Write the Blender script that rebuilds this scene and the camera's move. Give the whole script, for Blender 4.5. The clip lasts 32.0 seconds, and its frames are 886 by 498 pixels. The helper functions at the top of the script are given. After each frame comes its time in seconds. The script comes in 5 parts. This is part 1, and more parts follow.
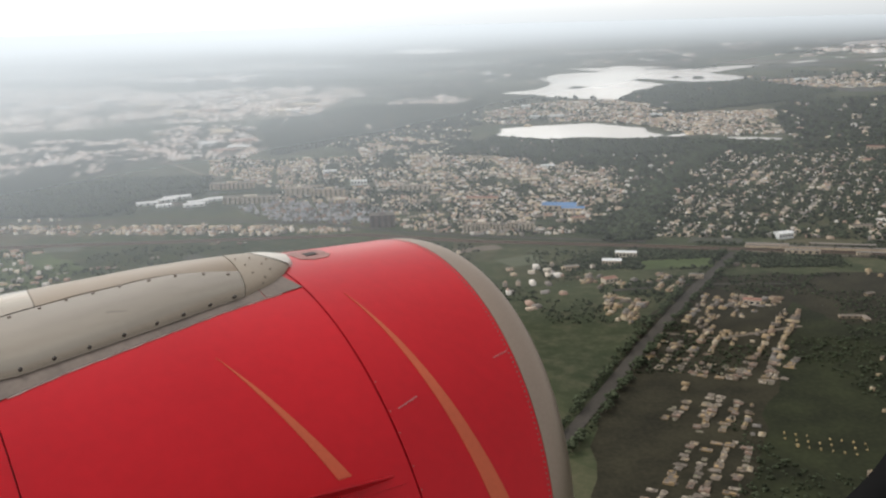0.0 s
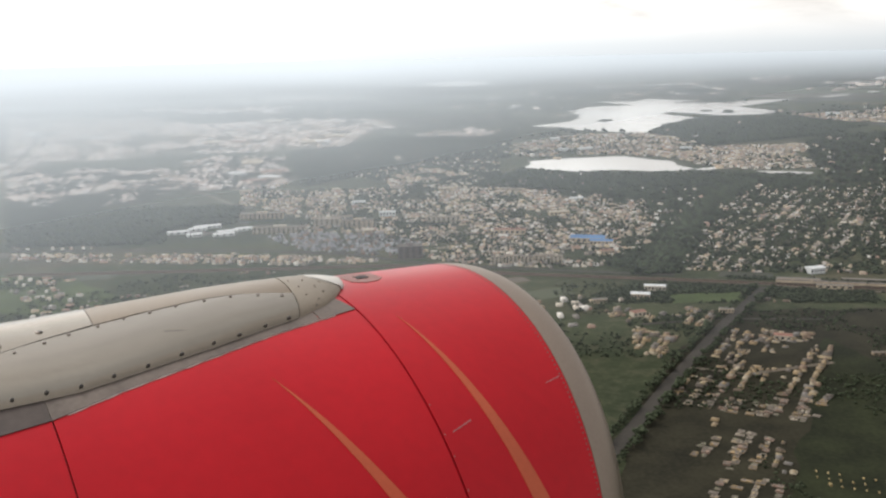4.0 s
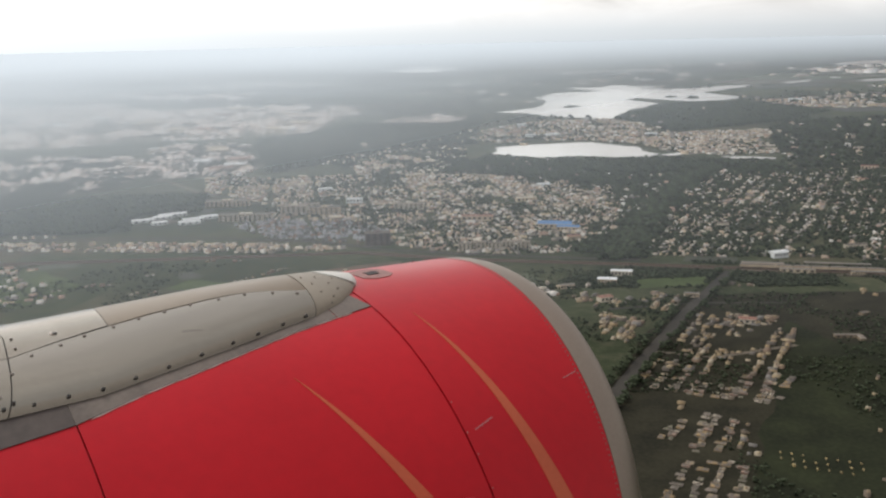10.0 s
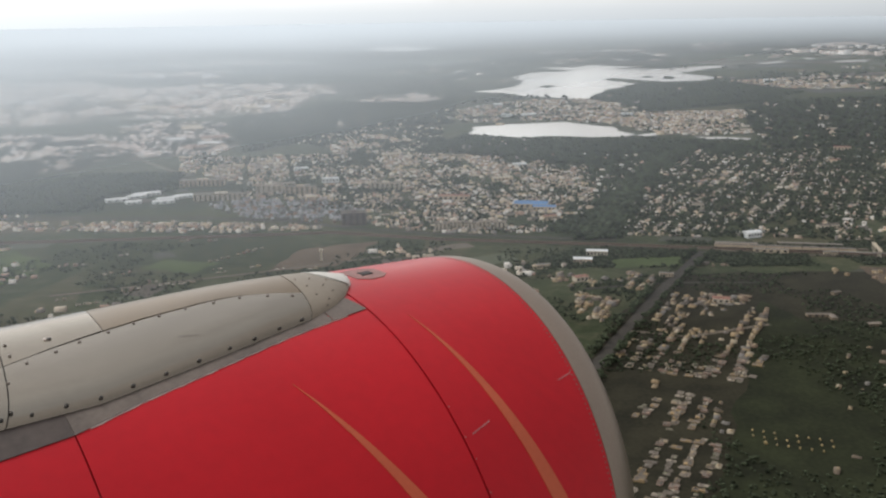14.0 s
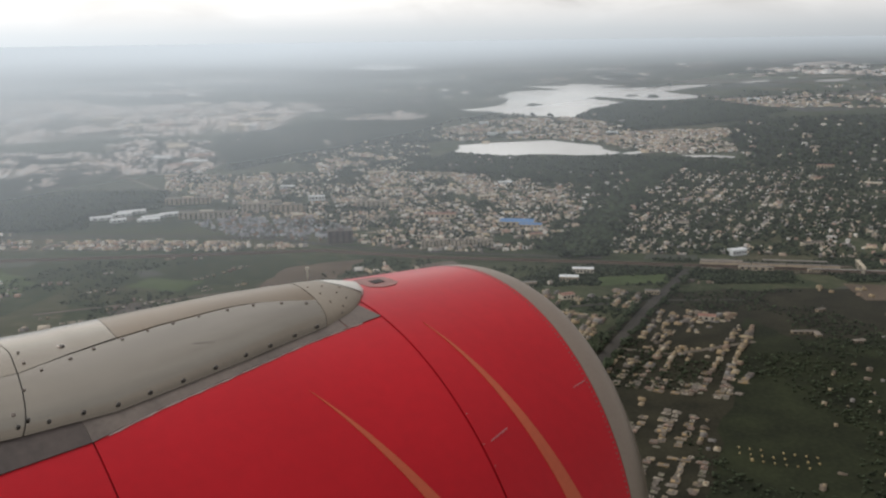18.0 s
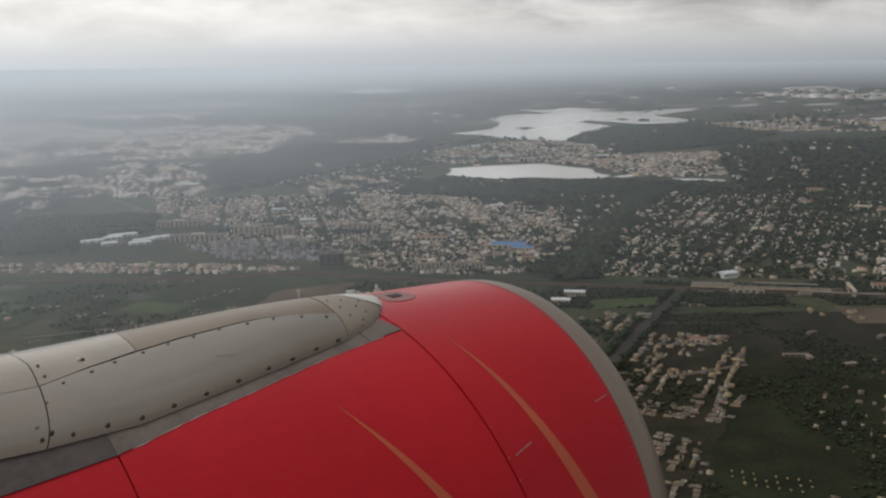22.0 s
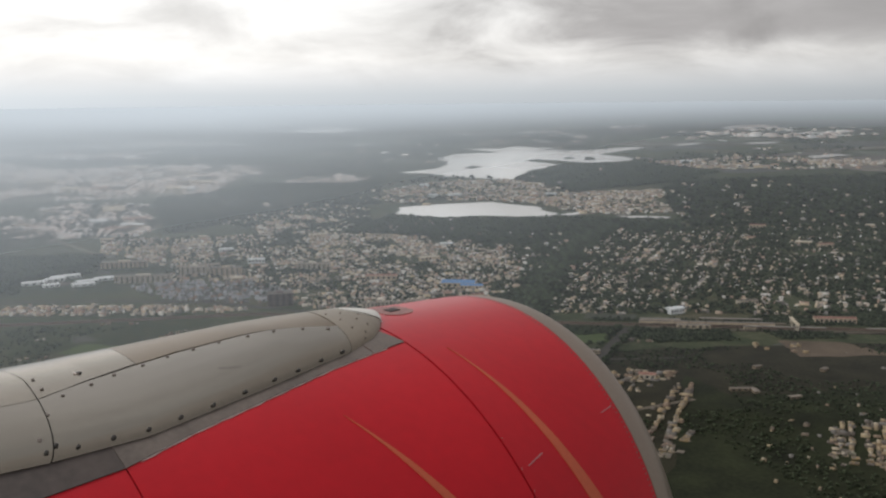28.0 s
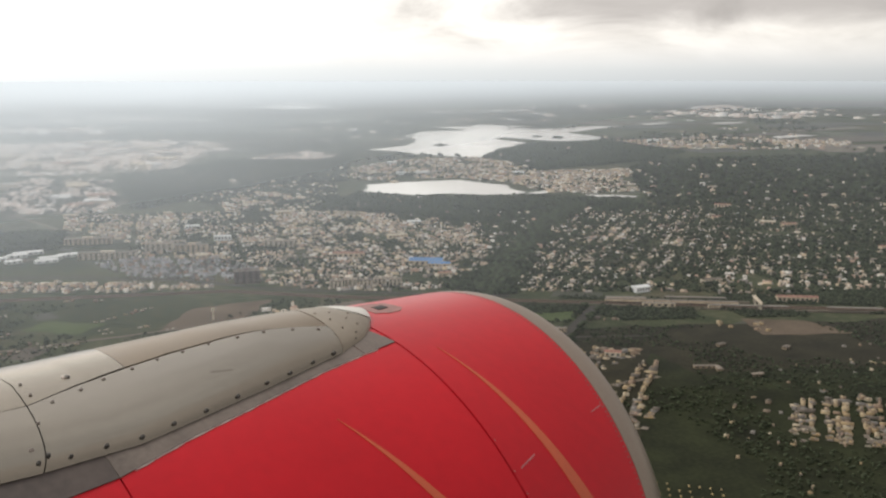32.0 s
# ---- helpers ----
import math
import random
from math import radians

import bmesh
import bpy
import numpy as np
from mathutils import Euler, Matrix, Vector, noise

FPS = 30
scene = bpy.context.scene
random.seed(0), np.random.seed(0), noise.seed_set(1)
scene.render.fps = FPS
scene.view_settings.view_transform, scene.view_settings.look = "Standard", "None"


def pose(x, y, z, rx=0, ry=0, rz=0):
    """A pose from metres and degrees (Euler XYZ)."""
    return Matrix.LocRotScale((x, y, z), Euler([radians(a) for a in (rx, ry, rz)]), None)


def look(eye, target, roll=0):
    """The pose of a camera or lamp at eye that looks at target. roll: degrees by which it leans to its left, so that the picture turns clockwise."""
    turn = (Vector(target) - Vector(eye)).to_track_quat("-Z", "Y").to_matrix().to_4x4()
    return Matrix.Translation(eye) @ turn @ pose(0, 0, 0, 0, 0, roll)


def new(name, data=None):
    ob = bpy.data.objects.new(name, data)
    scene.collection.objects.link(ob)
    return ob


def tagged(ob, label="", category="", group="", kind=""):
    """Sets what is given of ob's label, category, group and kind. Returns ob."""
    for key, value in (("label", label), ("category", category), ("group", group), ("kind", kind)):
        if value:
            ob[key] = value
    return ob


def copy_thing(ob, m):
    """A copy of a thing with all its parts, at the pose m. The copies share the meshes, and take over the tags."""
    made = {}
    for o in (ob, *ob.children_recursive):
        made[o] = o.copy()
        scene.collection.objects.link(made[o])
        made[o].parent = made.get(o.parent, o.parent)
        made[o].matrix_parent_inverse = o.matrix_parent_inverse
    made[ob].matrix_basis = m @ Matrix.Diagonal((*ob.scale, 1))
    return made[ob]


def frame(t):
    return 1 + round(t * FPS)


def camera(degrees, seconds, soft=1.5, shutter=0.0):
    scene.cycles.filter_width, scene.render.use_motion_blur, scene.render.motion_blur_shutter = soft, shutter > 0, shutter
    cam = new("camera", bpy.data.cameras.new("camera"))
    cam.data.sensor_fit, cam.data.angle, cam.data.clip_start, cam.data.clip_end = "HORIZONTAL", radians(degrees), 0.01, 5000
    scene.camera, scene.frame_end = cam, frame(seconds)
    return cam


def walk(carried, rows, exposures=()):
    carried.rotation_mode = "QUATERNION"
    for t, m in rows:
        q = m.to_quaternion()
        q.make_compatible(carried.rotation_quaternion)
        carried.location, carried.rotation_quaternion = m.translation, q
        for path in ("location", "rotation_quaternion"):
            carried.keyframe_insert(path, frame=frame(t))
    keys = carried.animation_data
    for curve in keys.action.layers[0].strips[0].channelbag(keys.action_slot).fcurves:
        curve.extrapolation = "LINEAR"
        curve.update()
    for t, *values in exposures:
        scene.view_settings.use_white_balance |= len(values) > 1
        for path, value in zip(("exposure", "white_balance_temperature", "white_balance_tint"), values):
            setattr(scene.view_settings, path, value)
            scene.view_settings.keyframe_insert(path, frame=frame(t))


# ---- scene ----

# ---------- camera ----------
EYE_H = 170.0
cam = camera(49.4, 32.0, soft=2.3)
PATH = [
    (0.0, 0.3570, -0.0500, -0.0772, -0.684, -13.420, 1.443),
    (0.5, 0.3665, -0.0479, -0.0593, -0.894, -13.213, 1.262),
    (1.0, 0.3638, -0.0416, -0.0273, 1.235, -14.231, 1.169),
    (1.5, 0.3334, -0.0328, 0.0018, 2.625, -13.934, 1.274),
    (2.0, 0.3548, -0.0411, -0.0181, 2.618, -12.743, 1.035),
    (2.5, 0.3261, -0.0497, -0.0625, 1.836, -12.276, 1.154),
    (3.0, 0.3000, -0.0558, -0.0982, 2.151, -11.415, 1.308),
    (3.5, 0.2826, -0.0578, -0.1126, 1.485, -11.256, 1.346),
    (5.5, 0.2533, -0.0429, -0.0433, 0.559, -12.824, 1.096),
    (6.0, 0.2514, -0.0439, -0.0441, 0.291, -12.781, 1.004),
    (6.5, 0.2260, -0.0418, -0.0475, 0.328, -12.707, 1.082),
    (7.0, 0.2063, -0.0414, -0.0556, -0.269, -12.670, 1.139),
    (7.5, 0.1888, -0.0383, -0.0509, -0.440, -12.830, 1.151),
    (8.0, 0.1772, -0.0360, -0.0455, -0.248, -12.856, 1.138),
    (8.5, 0.1349, -0.0291, -0.0479, -0.580, -12.998, 1.347),
    (9.0, 0.1346, -0.0351, -0.0705, -0.935, -12.471, 1.260),
    (9.5, 0.1278, -0.0364, -0.0782, -1.613, -12.345, 1.190),
    (10.0, 0.1082, -0.0314, -0.0710, -0.926, -12.343, 1.236),
    (10.5, 0.1091, -0.0295, -0.0566, -1.279, -12.593, 1.108),
    (11.0, 0.0883, -0.0253, -0.0551, -0.982, -12.411, 1.167),
    (11.5, 0.0779, -0.0272, -0.0706, -1.799, -12.436, 1.162),
    (12.0, 0.0759, -0.0275, -0.0695, -1.594, -12.064, 1.066),
    (12.5, 0.0687, -0.0219, -0.0481, -2.503, -12.607, 0.998),
    (13.0, 0.0837, -0.0212, -0.0242, -1.949, -12.759, 0.778),
    (13.5, 0.0702, -0.0147, -0.0056, -2.576, -13.312, 0.771),
    (14.0, 0.0447, -0.0071, 0.0029, -2.292, -13.575, 0.864),
    (14.5, 0.0425, -0.0095, -0.0060, -2.944, -13.508, 0.781),
    (16.5, 0.0059, -0.0045, -0.0109, -3.073, -12.945, 0.635),
    (17.0, 0.0004, -0.0056, -0.0183, -3.324, -12.752, 0.580),
    (17.5, -0.0103, -0.0075, -0.0368, -3.689, -12.480, 0.550),
    (18.0, -0.0502, 0.0042, -0.0352, -3.109, -12.518, 0.752),
    (18.5, -0.0885, 0.0178, -0.0265, -0.605, -12.180, 0.931),
    (19.0, -0.0718, 0.0087, -0.0385, -1.216, -11.477, 0.683),
    (19.5, -0.0609, 0.0011, -0.0523, -2.183, -11.103, 0.489),
    (20.0, -0.0841, 0.0096, -0.0450, -2.329, -11.367, 0.572),
    (20.5, -0.0791, 0.0081, -0.0397, -1.976, -11.231, 0.403),
    (21.0, -0.0799, 0.0056, -0.0480, -3.050, -11.123, 0.305),
    (21.5, -0.1243, 0.0180, -0.0593, -3.138, -11.122, 0.560),
    (22.0, -0.1468, 0.0231, -0.0708, -3.597, -11.156, 0.655),
    (22.5, -0.1708, 0.0295, -0.0803, -3.409, -10.991, 0.744),
    (23.0, -0.1563, 0.0228, -0.0816, -3.870, -10.651, 0.497),
    (23.5, -0.1695, 0.0283, -0.0755, -3.320, -10.440, 0.468),
    (24.0, -0.1977, 0.0326, -0.1066, -3.736, -9.895, 0.619),
    (24.5, -0.2050, 0.0265, -0.1504, -4.799, -9.103, 0.576),
    (25.0, -0.2113, 0.0255, -0.1658, -6.030, -8.915, 0.505),
    (25.5, -0.2284, 0.0372, -0.1365, -5.819, -9.620, 0.513),
    (27.5, -0.3004, 0.0577, -0.1870, -6.791, -8.565, 0.596),
    (28.0, -0.3193, 0.0690, -0.1687, -6.652, -8.895, 0.615),
    (28.5, -0.2756, 0.0514, -0.1447, -7.834, -9.040, 0.012),
    (29.0, -0.3096, 0.0730, -0.1109, -7.314, -9.944, 0.208),
    (29.5, -0.3215, 0.0822, -0.0878, -8.166, -10.835, 0.169),
    (30.0, -0.3317, 0.0885, -0.0765, -7.946, -10.999, 0.123),
    (30.5, -0.3471, 0.0953, -0.0769, -7.418, -10.703, 0.110),
    (31.0, -0.3518, 0.0946, -0.0882, -7.627, -10.200, -0.013),
    (31.5, -0.3815, 0.1071, -0.1007, -7.855, -10.277, 0.122),
    (32.0, -0.3896, 0.1102, -0.1024, -8.506, -10.225, 0.053),
]
walk(cam, [(t, pose(x, y, EYE_H + z, 90 + p, r, w)) for t, x, y, z, w, p, r in PATH],
     exposures=[(0.0, 0.20, 6600, 10), (4.0, 0.20, 6550, 10), (9.0, 0.02, 6500, 10), (13.0, -0.05, 6450, 10), (17.0, -0.14, 6450, 10), (19.0, -0.36, 6450, 10), (25.0, -0.68, 6400, 10),
                (28.0, -0.38, 6400, 10), (30.0, -0.24, 6450, 10), (31.0, -0.06, 6600, 10), (32.0, 0.08, 6750, 10)])

# ---------- sky and sun ----------
SUN_EL, SUN_AZ = 48.0, -55.0
world = bpy.data.worlds.new("overcast_sky")
scene.world = world
world.use_nodes = True
wn, wl = world.node_tree.nodes, world.node_tree.links
wn.clear()


def wnode(kind, **kw):
    n = wn.new(kind)
    for k, v in kw.items():
        n.inputs[k].default_value = v
    return n


w_out = wn.new("ShaderNodeOutputWorld")
w_sky = wn.new("ShaderNodeTexSky")
w_sky.sky_type, w_sky.sun_disc = "NISHITA", False
w_sky.sun_elevation, w_sky.sun_rotation = radians(SUN_EL), radians(SUN_AZ)
w_sky.air_density, w_sky.dust_density = 1.6, 4.0
w_skyb = wnode("ShaderNodeBackground", Strength=0.12)
wl.new(w_sky.outputs[0], w_skyb.inputs["Color"])
w_co = wn.new("ShaderNodeTexCoord")
w_sep = wn.new("ShaderNodeSeparateXYZ")
wl.new(w_co.outputs["Generated"], w_sep.inputs[0])
w_ramp = wn.new("ShaderNodeValToRGB")
w_z = wn.new("ShaderNodeMapRange")
w_z.inputs[1].default_value, w_z.inputs[2].default_value = -0.05, 0.95
wl.new(w_sep.outputs["Z"], w_z.inputs[0])
wl.new(w_z.outputs[0], w_ramp.inputs[0])
cr = w_ramp.color_ramp
cr.elements[0].position, cr.elements[0].color = 0.0, (0.78, 0.83, 0.88, 1)
cr.elements[1].position, cr.elements[1].color = 1.0, (0.70, 0.73, 0.78, 1)
for pos, col in ((0.030, (0.84, 0.91, 0.97, 1)), (0.042, (0.88, 0.94, 0.99, 1)), (0.055, (0.97, 1.02, 1.05, 1)), (0.064, (1.10, 1.12, 1.13, 1)), (0.075, (1.27, 1.26, 1.24, 1)), (0.090, (1.39, 1.36, 1.31, 1)), (0.16, (1.42, 1.40, 1.37, 1)), (0.30, (0.95, 0.95, 0.95, 1)), (0.45, (0.80, 0.80, 0.82, 1))):
    e_ = cr.elements.new(pos)
    e_.color = col
# cloud banks stretched along the horizon
w_map = wn.new("ShaderNodeMapping")
w_map.inputs["Scale"].default_value = (4.2, 4.2, 12.0)
w_map.inputs["Location"].default_value = (0.35, 0.2, 0.1)
wl.new(w_co.outputs["Generated"], w_map.inputs[0])
w_noise = wnode("ShaderNodeTexNoise", Scale=1.6, Detail=9.0, Roughness=0.55, Distortion=0.4)
wl.new(w_map.outputs[0], w_noise.inputs["Vector"])
w_cr = wn.new("ShaderNodeValToRGB")
w_cr.color_ramp.elements[0].position, w_cr.color_ramp.elements[0].color = 0.44, (0, 0, 0, 1)
w_cr.color_ramp.elements[1].position, w_cr.color_ramp.elements[1].color = 0.60, (1, 1, 1, 1)
wl.new(w_noise.outputs[0], w_cr.inputs[0])


def wmath(op, x, y):
    n = wn.new("ShaderNodeMath")
    n.operation = op
    for i, v in enumerate((x, y)):
        if isinstance(v, (int, float)):
            n.inputs[i].default_value = v
        else:
            wl.new(v, n.inputs[i])
    return n.outputs[0]


def wrange(v, lo, hi):
    n = wn.new("ShaderNodeMapRange")
    n.interpolation_type = "SMOOTHSTEP"
    n.inputs[1].default_value, n.inputs[2].default_value = lo, hi
    wl.new(v, n.inputs[0])
    return n.outputs[0]


w_wob = wmath("SUBTRACT", w_noise.outputs[0], 0.5)
# a grey cloud base hanging ahead of the aircraft, and fainter banks elsewhere
w_base = wmath("MULTIPLY", wrange(wmath("ADD", w_sep.outputs["Z"], wmath("MULTIPLY", w_wob, 0.05)), 0.028, 0.066),
               wrange(wmath("ADD", w_sep.outputs["X"], wmath("MULTIPLY", w_wob, 0.5)), 0.08, 0.34))
w_bank = wmath("MULTIPLY", wmath("MULTIPLY", w_cr.outputs[0], wrange(w_sep.outputs["Z"], 0.025, 0.07)), 0.20)
w_all = wmath("MAXIMUM", wmath("MULTIPLY", w_base, 0.92), w_bank)
w_mix = wn.new("ShaderNodeMix")
w_mix.data_type = "RGBA"
wl.new(w_all, w_mix.inputs[0])
wl.new(w_ramp.outputs[0], w_mix.inputs[6])
w_mix.inputs[7].default_value = (0.72, 0.69, 0.685, 1)
w_cl = wnode("ShaderNodeBackground", Strength=0.95)
# the cloud is brighter towards the veiled sun
w_glow = wn.new("ShaderNodeVectorMath")
w_glow.operation = "SCALE"
wl.new(w_mix.outputs[2], w_glow.inputs[0])
w_low = wmath("SUBTRACT", 1.0, wrange(w_sep.outputs["Z"], -0.012, 0.015))
w_slope = wmath("ADD", 0.5, wmath("MULTIPLY", w_low, 0.1))
w_puff = wmath("ADD", 1.0, wmath("MULTIPLY", wmath("MULTIPLY", w_wob, wrange(w_sep.outputs["Z"], 0.0, 0.04)), -0.9))
wl.new(wmath("MULTIPLY", wmath("SUBTRACT", 1.0, wmath("MULTIPLY", w_sep.outputs["X"], w_slope)), w_puff), w_glow.inputs["Scale"])
wl.new(w_glow.outputs[0], w_cl.inputs["Color"])
w_ms = wn.new("ShaderNodeMixShader")
w_ms.inputs[0].default_value = 0.92
wl.new(w_skyb.outputs[0], w_ms.inputs[1])
wl.new(w_cl.outputs[0], w_ms.inputs[2])
wl.new(w_ms.outputs[0], w_out.inputs[0])

sun = new("sun", bpy.data.lights.new("sun", "SUN"))
sun.data.energy, sun.data.angle, sun.data.color = 1.1, radians(12), (1.0, 0.95, 0.87)
sun.matrix_world = look((0, 0, 0), (-math.sin(radians(SUN_AZ)) * math.cos(radians(SUN_EL)),
                                    -math.cos(radians(SUN_AZ)) * math.cos(radians(SUN_EL)), -math.sin(radians(SUN_EL))))


# ---------- materials ----------
def material(name, color, rough=0.6, metal=0.0, vary=0.25, scale=4.0, fine=40.0, bump=0.0, coat=0.0, second=None, island=0.0, objrand=0.0, spec=0.5):
    """A surface with blotches at one scale and grain at a finer one."""
    m = bpy.data.materials.new(name)
    m.use_nodes = True
    nt = m.node_tree
    n, l = nt.nodes, nt.links
    b = n["Principled BSDF"]
    b.inputs["Metallic"].default_value = metal
    b.inputs["Roughness"].default_value = rough
    b.inputs["Coat Weight"].default_value = coat
    b.inputs["Coat Roughness"].default_value = 0.12
    b.inputs["Specular IOR Level"].default_value = spec
    co = n.new("ShaderNodeTexCoord")
    n1, n2 = n.new("ShaderNodeTexNoise"), n.new("ShaderNodeTexNoise")
    n1.inputs["Scale"].default_value, n1.inputs["Detail"].default_value = scale, 5
    n2.inputs["Scale"].default_value, n2.inputs["Detail"].default_value = fine, 3
    l.new(co.outputs["Object"], n1.inputs["Vector"])
    l.new(co.outputs["Object"], n2.inputs["Vector"])
    mix = n.new("ShaderNodeMix")
    mix.data_type = "RGBA"
    lo = tuple(c * (1 - vary) for c in color)
    hi = second or tuple(min(1, c * (1 + vary)) for c in color)
    mix.inputs[6].default_value, mix.inputs[7].default_value = (*lo, 1), (*hi, 1)
    r = n.new("ShaderNodeMapRange")
    r.inputs[1].default_value, r.inputs[2].default_value = 0.32, 0.68
    add = n.new("ShaderNodeMath")
    add.operation = "MULTIPLY_ADD"
    add.inputs[1].default_value = 0.35
    l.new(n2.outputs[0], add.inputs[0])
    half = n.new("ShaderNodeMath")
    half.operation = "MULTIPLY"
    half.inputs[1].default_value = 0.65
    l.new(n1.outputs[0], half.inputs[0])
    l.new(half.outputs[0], add.inputs[2])
    l.new(add.outputs[0], r.inputs[0])
    fac = r.outputs[0]
    l.new(fac, mix.inputs[0])
    out = mix.outputs[2]
    if island or objrand:
        src = n.new("ShaderNodeNewGeometry").outputs["Random Per Island"] if island else n.new("ShaderNodeObjectInfo").outputs["Random"]
        hs = n.new("ShaderNodeHueSaturation")
        mr = n.new("ShaderNodeMapRange")
        amt = island or objrand
        mr.inputs[3].default_value, mr.inputs[4].default_value = 1 - amt, 1 + amt
        l.new(src, mr.inputs[0])
        l.new(mr.outputs[0], hs.inputs["Value"])
        l.new(out, hs.inputs["Color"])
        out = hs.outputs[0]
    l.new(out, b.inputs["Base Color"])
    mr2 = n.new("ShaderNodeMapRange")
    mr2.inputs[3].default_value, mr2.inputs[4].default_value = max(0.02, rough * 0.8), min(1, rough * 1.2)
    l.new(n1.outputs[0], mr2.inputs[0])
    l.new(mr2.outputs[0], b.inputs["Roughness"])
    if bump:
        bp = n.new("ShaderNodeBump")
        bp.inputs["Strength"].default_value = bump
        bp.inputs["Distance"].default_value = 0.4 / fine
        l.new(n2.outputs[0], bp.inputs["Height"])
        l.new(bp.outputs[0], b.inputs["Normal"])
    return m


def palette(name, colors, rough=0.85):
    """Paint that differs from one loose piece to the next."""
    m = bpy.data.materials.new(name)
    m.use_nodes = True
    n, l = m.node_tree.nodes, m.node_tree.links
    b = n["Principled BSDF"]
    b.inputs["Roughness"].default_value = rough
    g = n.new("ShaderNodeNewGeometry")
    r = n.new("ShaderNodeValToRGB")
    r.color_ramp.interpolation = "CONSTANT"
    els = r.color_ramp.elements
    els[0].color = (*colors[0], 1)
    els[1].position, els[1].color = 1 / len(colors), (*colors[1], 1)
    for i, c in enumerate(colors[2:], 2):
        els.new(i / len(colors)).color = (*c, 1)
    l.new(g.outputs["Random Per Island"], r.inputs[0])
    co = n.new("ShaderNodeTexCoord")
    no = n.new("ShaderNodeTexNoise")
    no.inputs["Scale"].default_value, no.inputs["Detail"].default_value = 0.6, 6
    l.new(co.outputs["Object"], no.inputs["Vector"])
    mr = n.new("ShaderNodeMapRange")
    mr.inputs[3].default_value, mr.inputs[4].default_value = 0.65, 1.25
    l.new(no.outputs[0], mr.inputs[0])
    hs = n.new("ShaderNodeHueSaturation")
    l.new(r.outputs[0], hs.inputs["Color"])
    l.new(mr.outputs[0], hs.inputs["Value"])
    l.new(hs.outputs[0], b.inputs["Base Color"])
    return m


M_RED = material("red_gloss_paint", (0.52, 0.010, 0.018), 0.30, 0.0, 0.10, 1.6, 24, 0.004, 0.0, spec=0.24)
M_ORANGE = material("orange_paint", (0.54, 0.115, 0.055), 0.4, 0.0, 0.10, 3, 60, 0.01, 0.0, spec=0.22)
M_LIP = material("satin_metal_lip", (0.36, 0.292, 0.235), 0.42, 0.85, 0.10, 3, 90, 0.01)
M_SILVER = material("silver_grey_panel_paint", (0.305, 0.267, 0.214), 0.15, 0.95, 0.05, 3, 40, 0.004)
M_TAN = material("heat_tanned_metal", (0.200, 0.142, 0.082), 0.30, 0.85, 0.12, 5, 60, 0.005)
M_SCRAPE = material("scraped_panel_paint", (0.27, 0.235, 0.19), 0.24, 0.95, 0.06, 30, 90, 0.006)
M_PALE = material("pale_grey_paint", (0.275, 0.230, 0.170), 0.22, 0.9, 0.07, 5, 60, 0.005)
M_FRONT = material("dull_grey_front_panel", (0.31, 0.26, 0.20), 0.42, 0.6, 0.10, 6, 60, 0.006)
M_WORN_GLINT = material("worn_edge_and_painted_highlight", (0.50, 0.43, 0.38), 0.45, 0.6, 0.3, 12, 90)
M_STRIP = material("weathered_grey_strip", (0.185, 0.150, 0.125), 0.5, 0.4, 0.25, 7, 70, 0.04)
M_CAP = material("chalky_white_cap", (0.66, 0.63, 0.57), 0.45, 0.0, 0.12, 6, 60, 0.006)
# dark brown puts the shade of the recess beside the fairing into colour
M_SHADE_STRIP = material("shaded_brown_strip", (0.075, 0.058, 0.050), 0.6, 0.2, 0.35, 5, 40, 0.01)
M_DARK = material("dark_seam_sealant", (0.03, 0.027, 0.026), 0.7, 0.0, 0.3, 8, 80)
M_BOLT = material("dark_steel_fastener", (0.07, 0.065, 0.06), 0.5, 0.6, 0.3, 30, 90)
M_MARK = material("faded_white_lettering", (0.42, 0.17, 0.165), 0.6, 0.0, 0.2, 30, 200)
M_JOINT = material("red_brown_joint_sealant", (0.085, 0.022, 0.022), 0.7, 0.0, 0.3, 8, 80)
M_TRIM = material("black_window_moulding", (0.008, 0.008, 0.008), 0.9, 0.0, 0.2, 30, 120, spec=0.05)
M_SCUFF = material("bare_scuffed_primer", (0.33, 0.17, 0.15), 0.6, 0.1, 0.35, 30, 120)


# ---------- mesh helpers ----------
def link(name, verts, faces, mat, parent=None, label="", smooth=False):
    me = bpy.data.meshes.new(name)
    me.from_pydata([tuple(v) for v in verts], [], faces)
    me.materials.append(mat)
    if smooth:
        me.shade_smooth()
    me.update()
    ob = new(name, me)
    ob.parent = parent
    if label:
        tagged(ob, label)
    return ob


def grid_faces(nu, nv, base=0, flip=False):
    out = []
    for i in range(nu - 1):
        for j in range(nv - 1):
            a = base + i * nv + j
            f = (a, a + 1, a + nv + 1, a + nv)
            out.append(f[::-1] if flip else f)
    return out


def slab(top, bottom, nu, nv):
    """A closed sheet between two grids of points."""
    verts = list(top) + list(bottom)
    n = nu * nv
    faces = grid_faces(nu, nv) + grid_faces(nu, nv, n, True)
    rim = [i * nv for i in range(nu)] + [(nu - 1) * nv + j for j in range(1, nv)] + [i * nv + nv - 1 for i in range(nu - 2, -1, -1)] + [j for j in range(nv - 2, 0, -1)]
    for a, b in zip(rim, rim[1:] + rim[:1]):
        faces.append((a, b, b + n, a + n)[::-1])
    return verts, faces


def fix_normals(ob):
    bm = bmesh.new()
    bm.from_mesh(ob.data)
    bmesh.ops.recalc_face_normals(bm, faces=bm.faces)
    bm.to_mesh(ob.data)
    bm.free()
    return ob


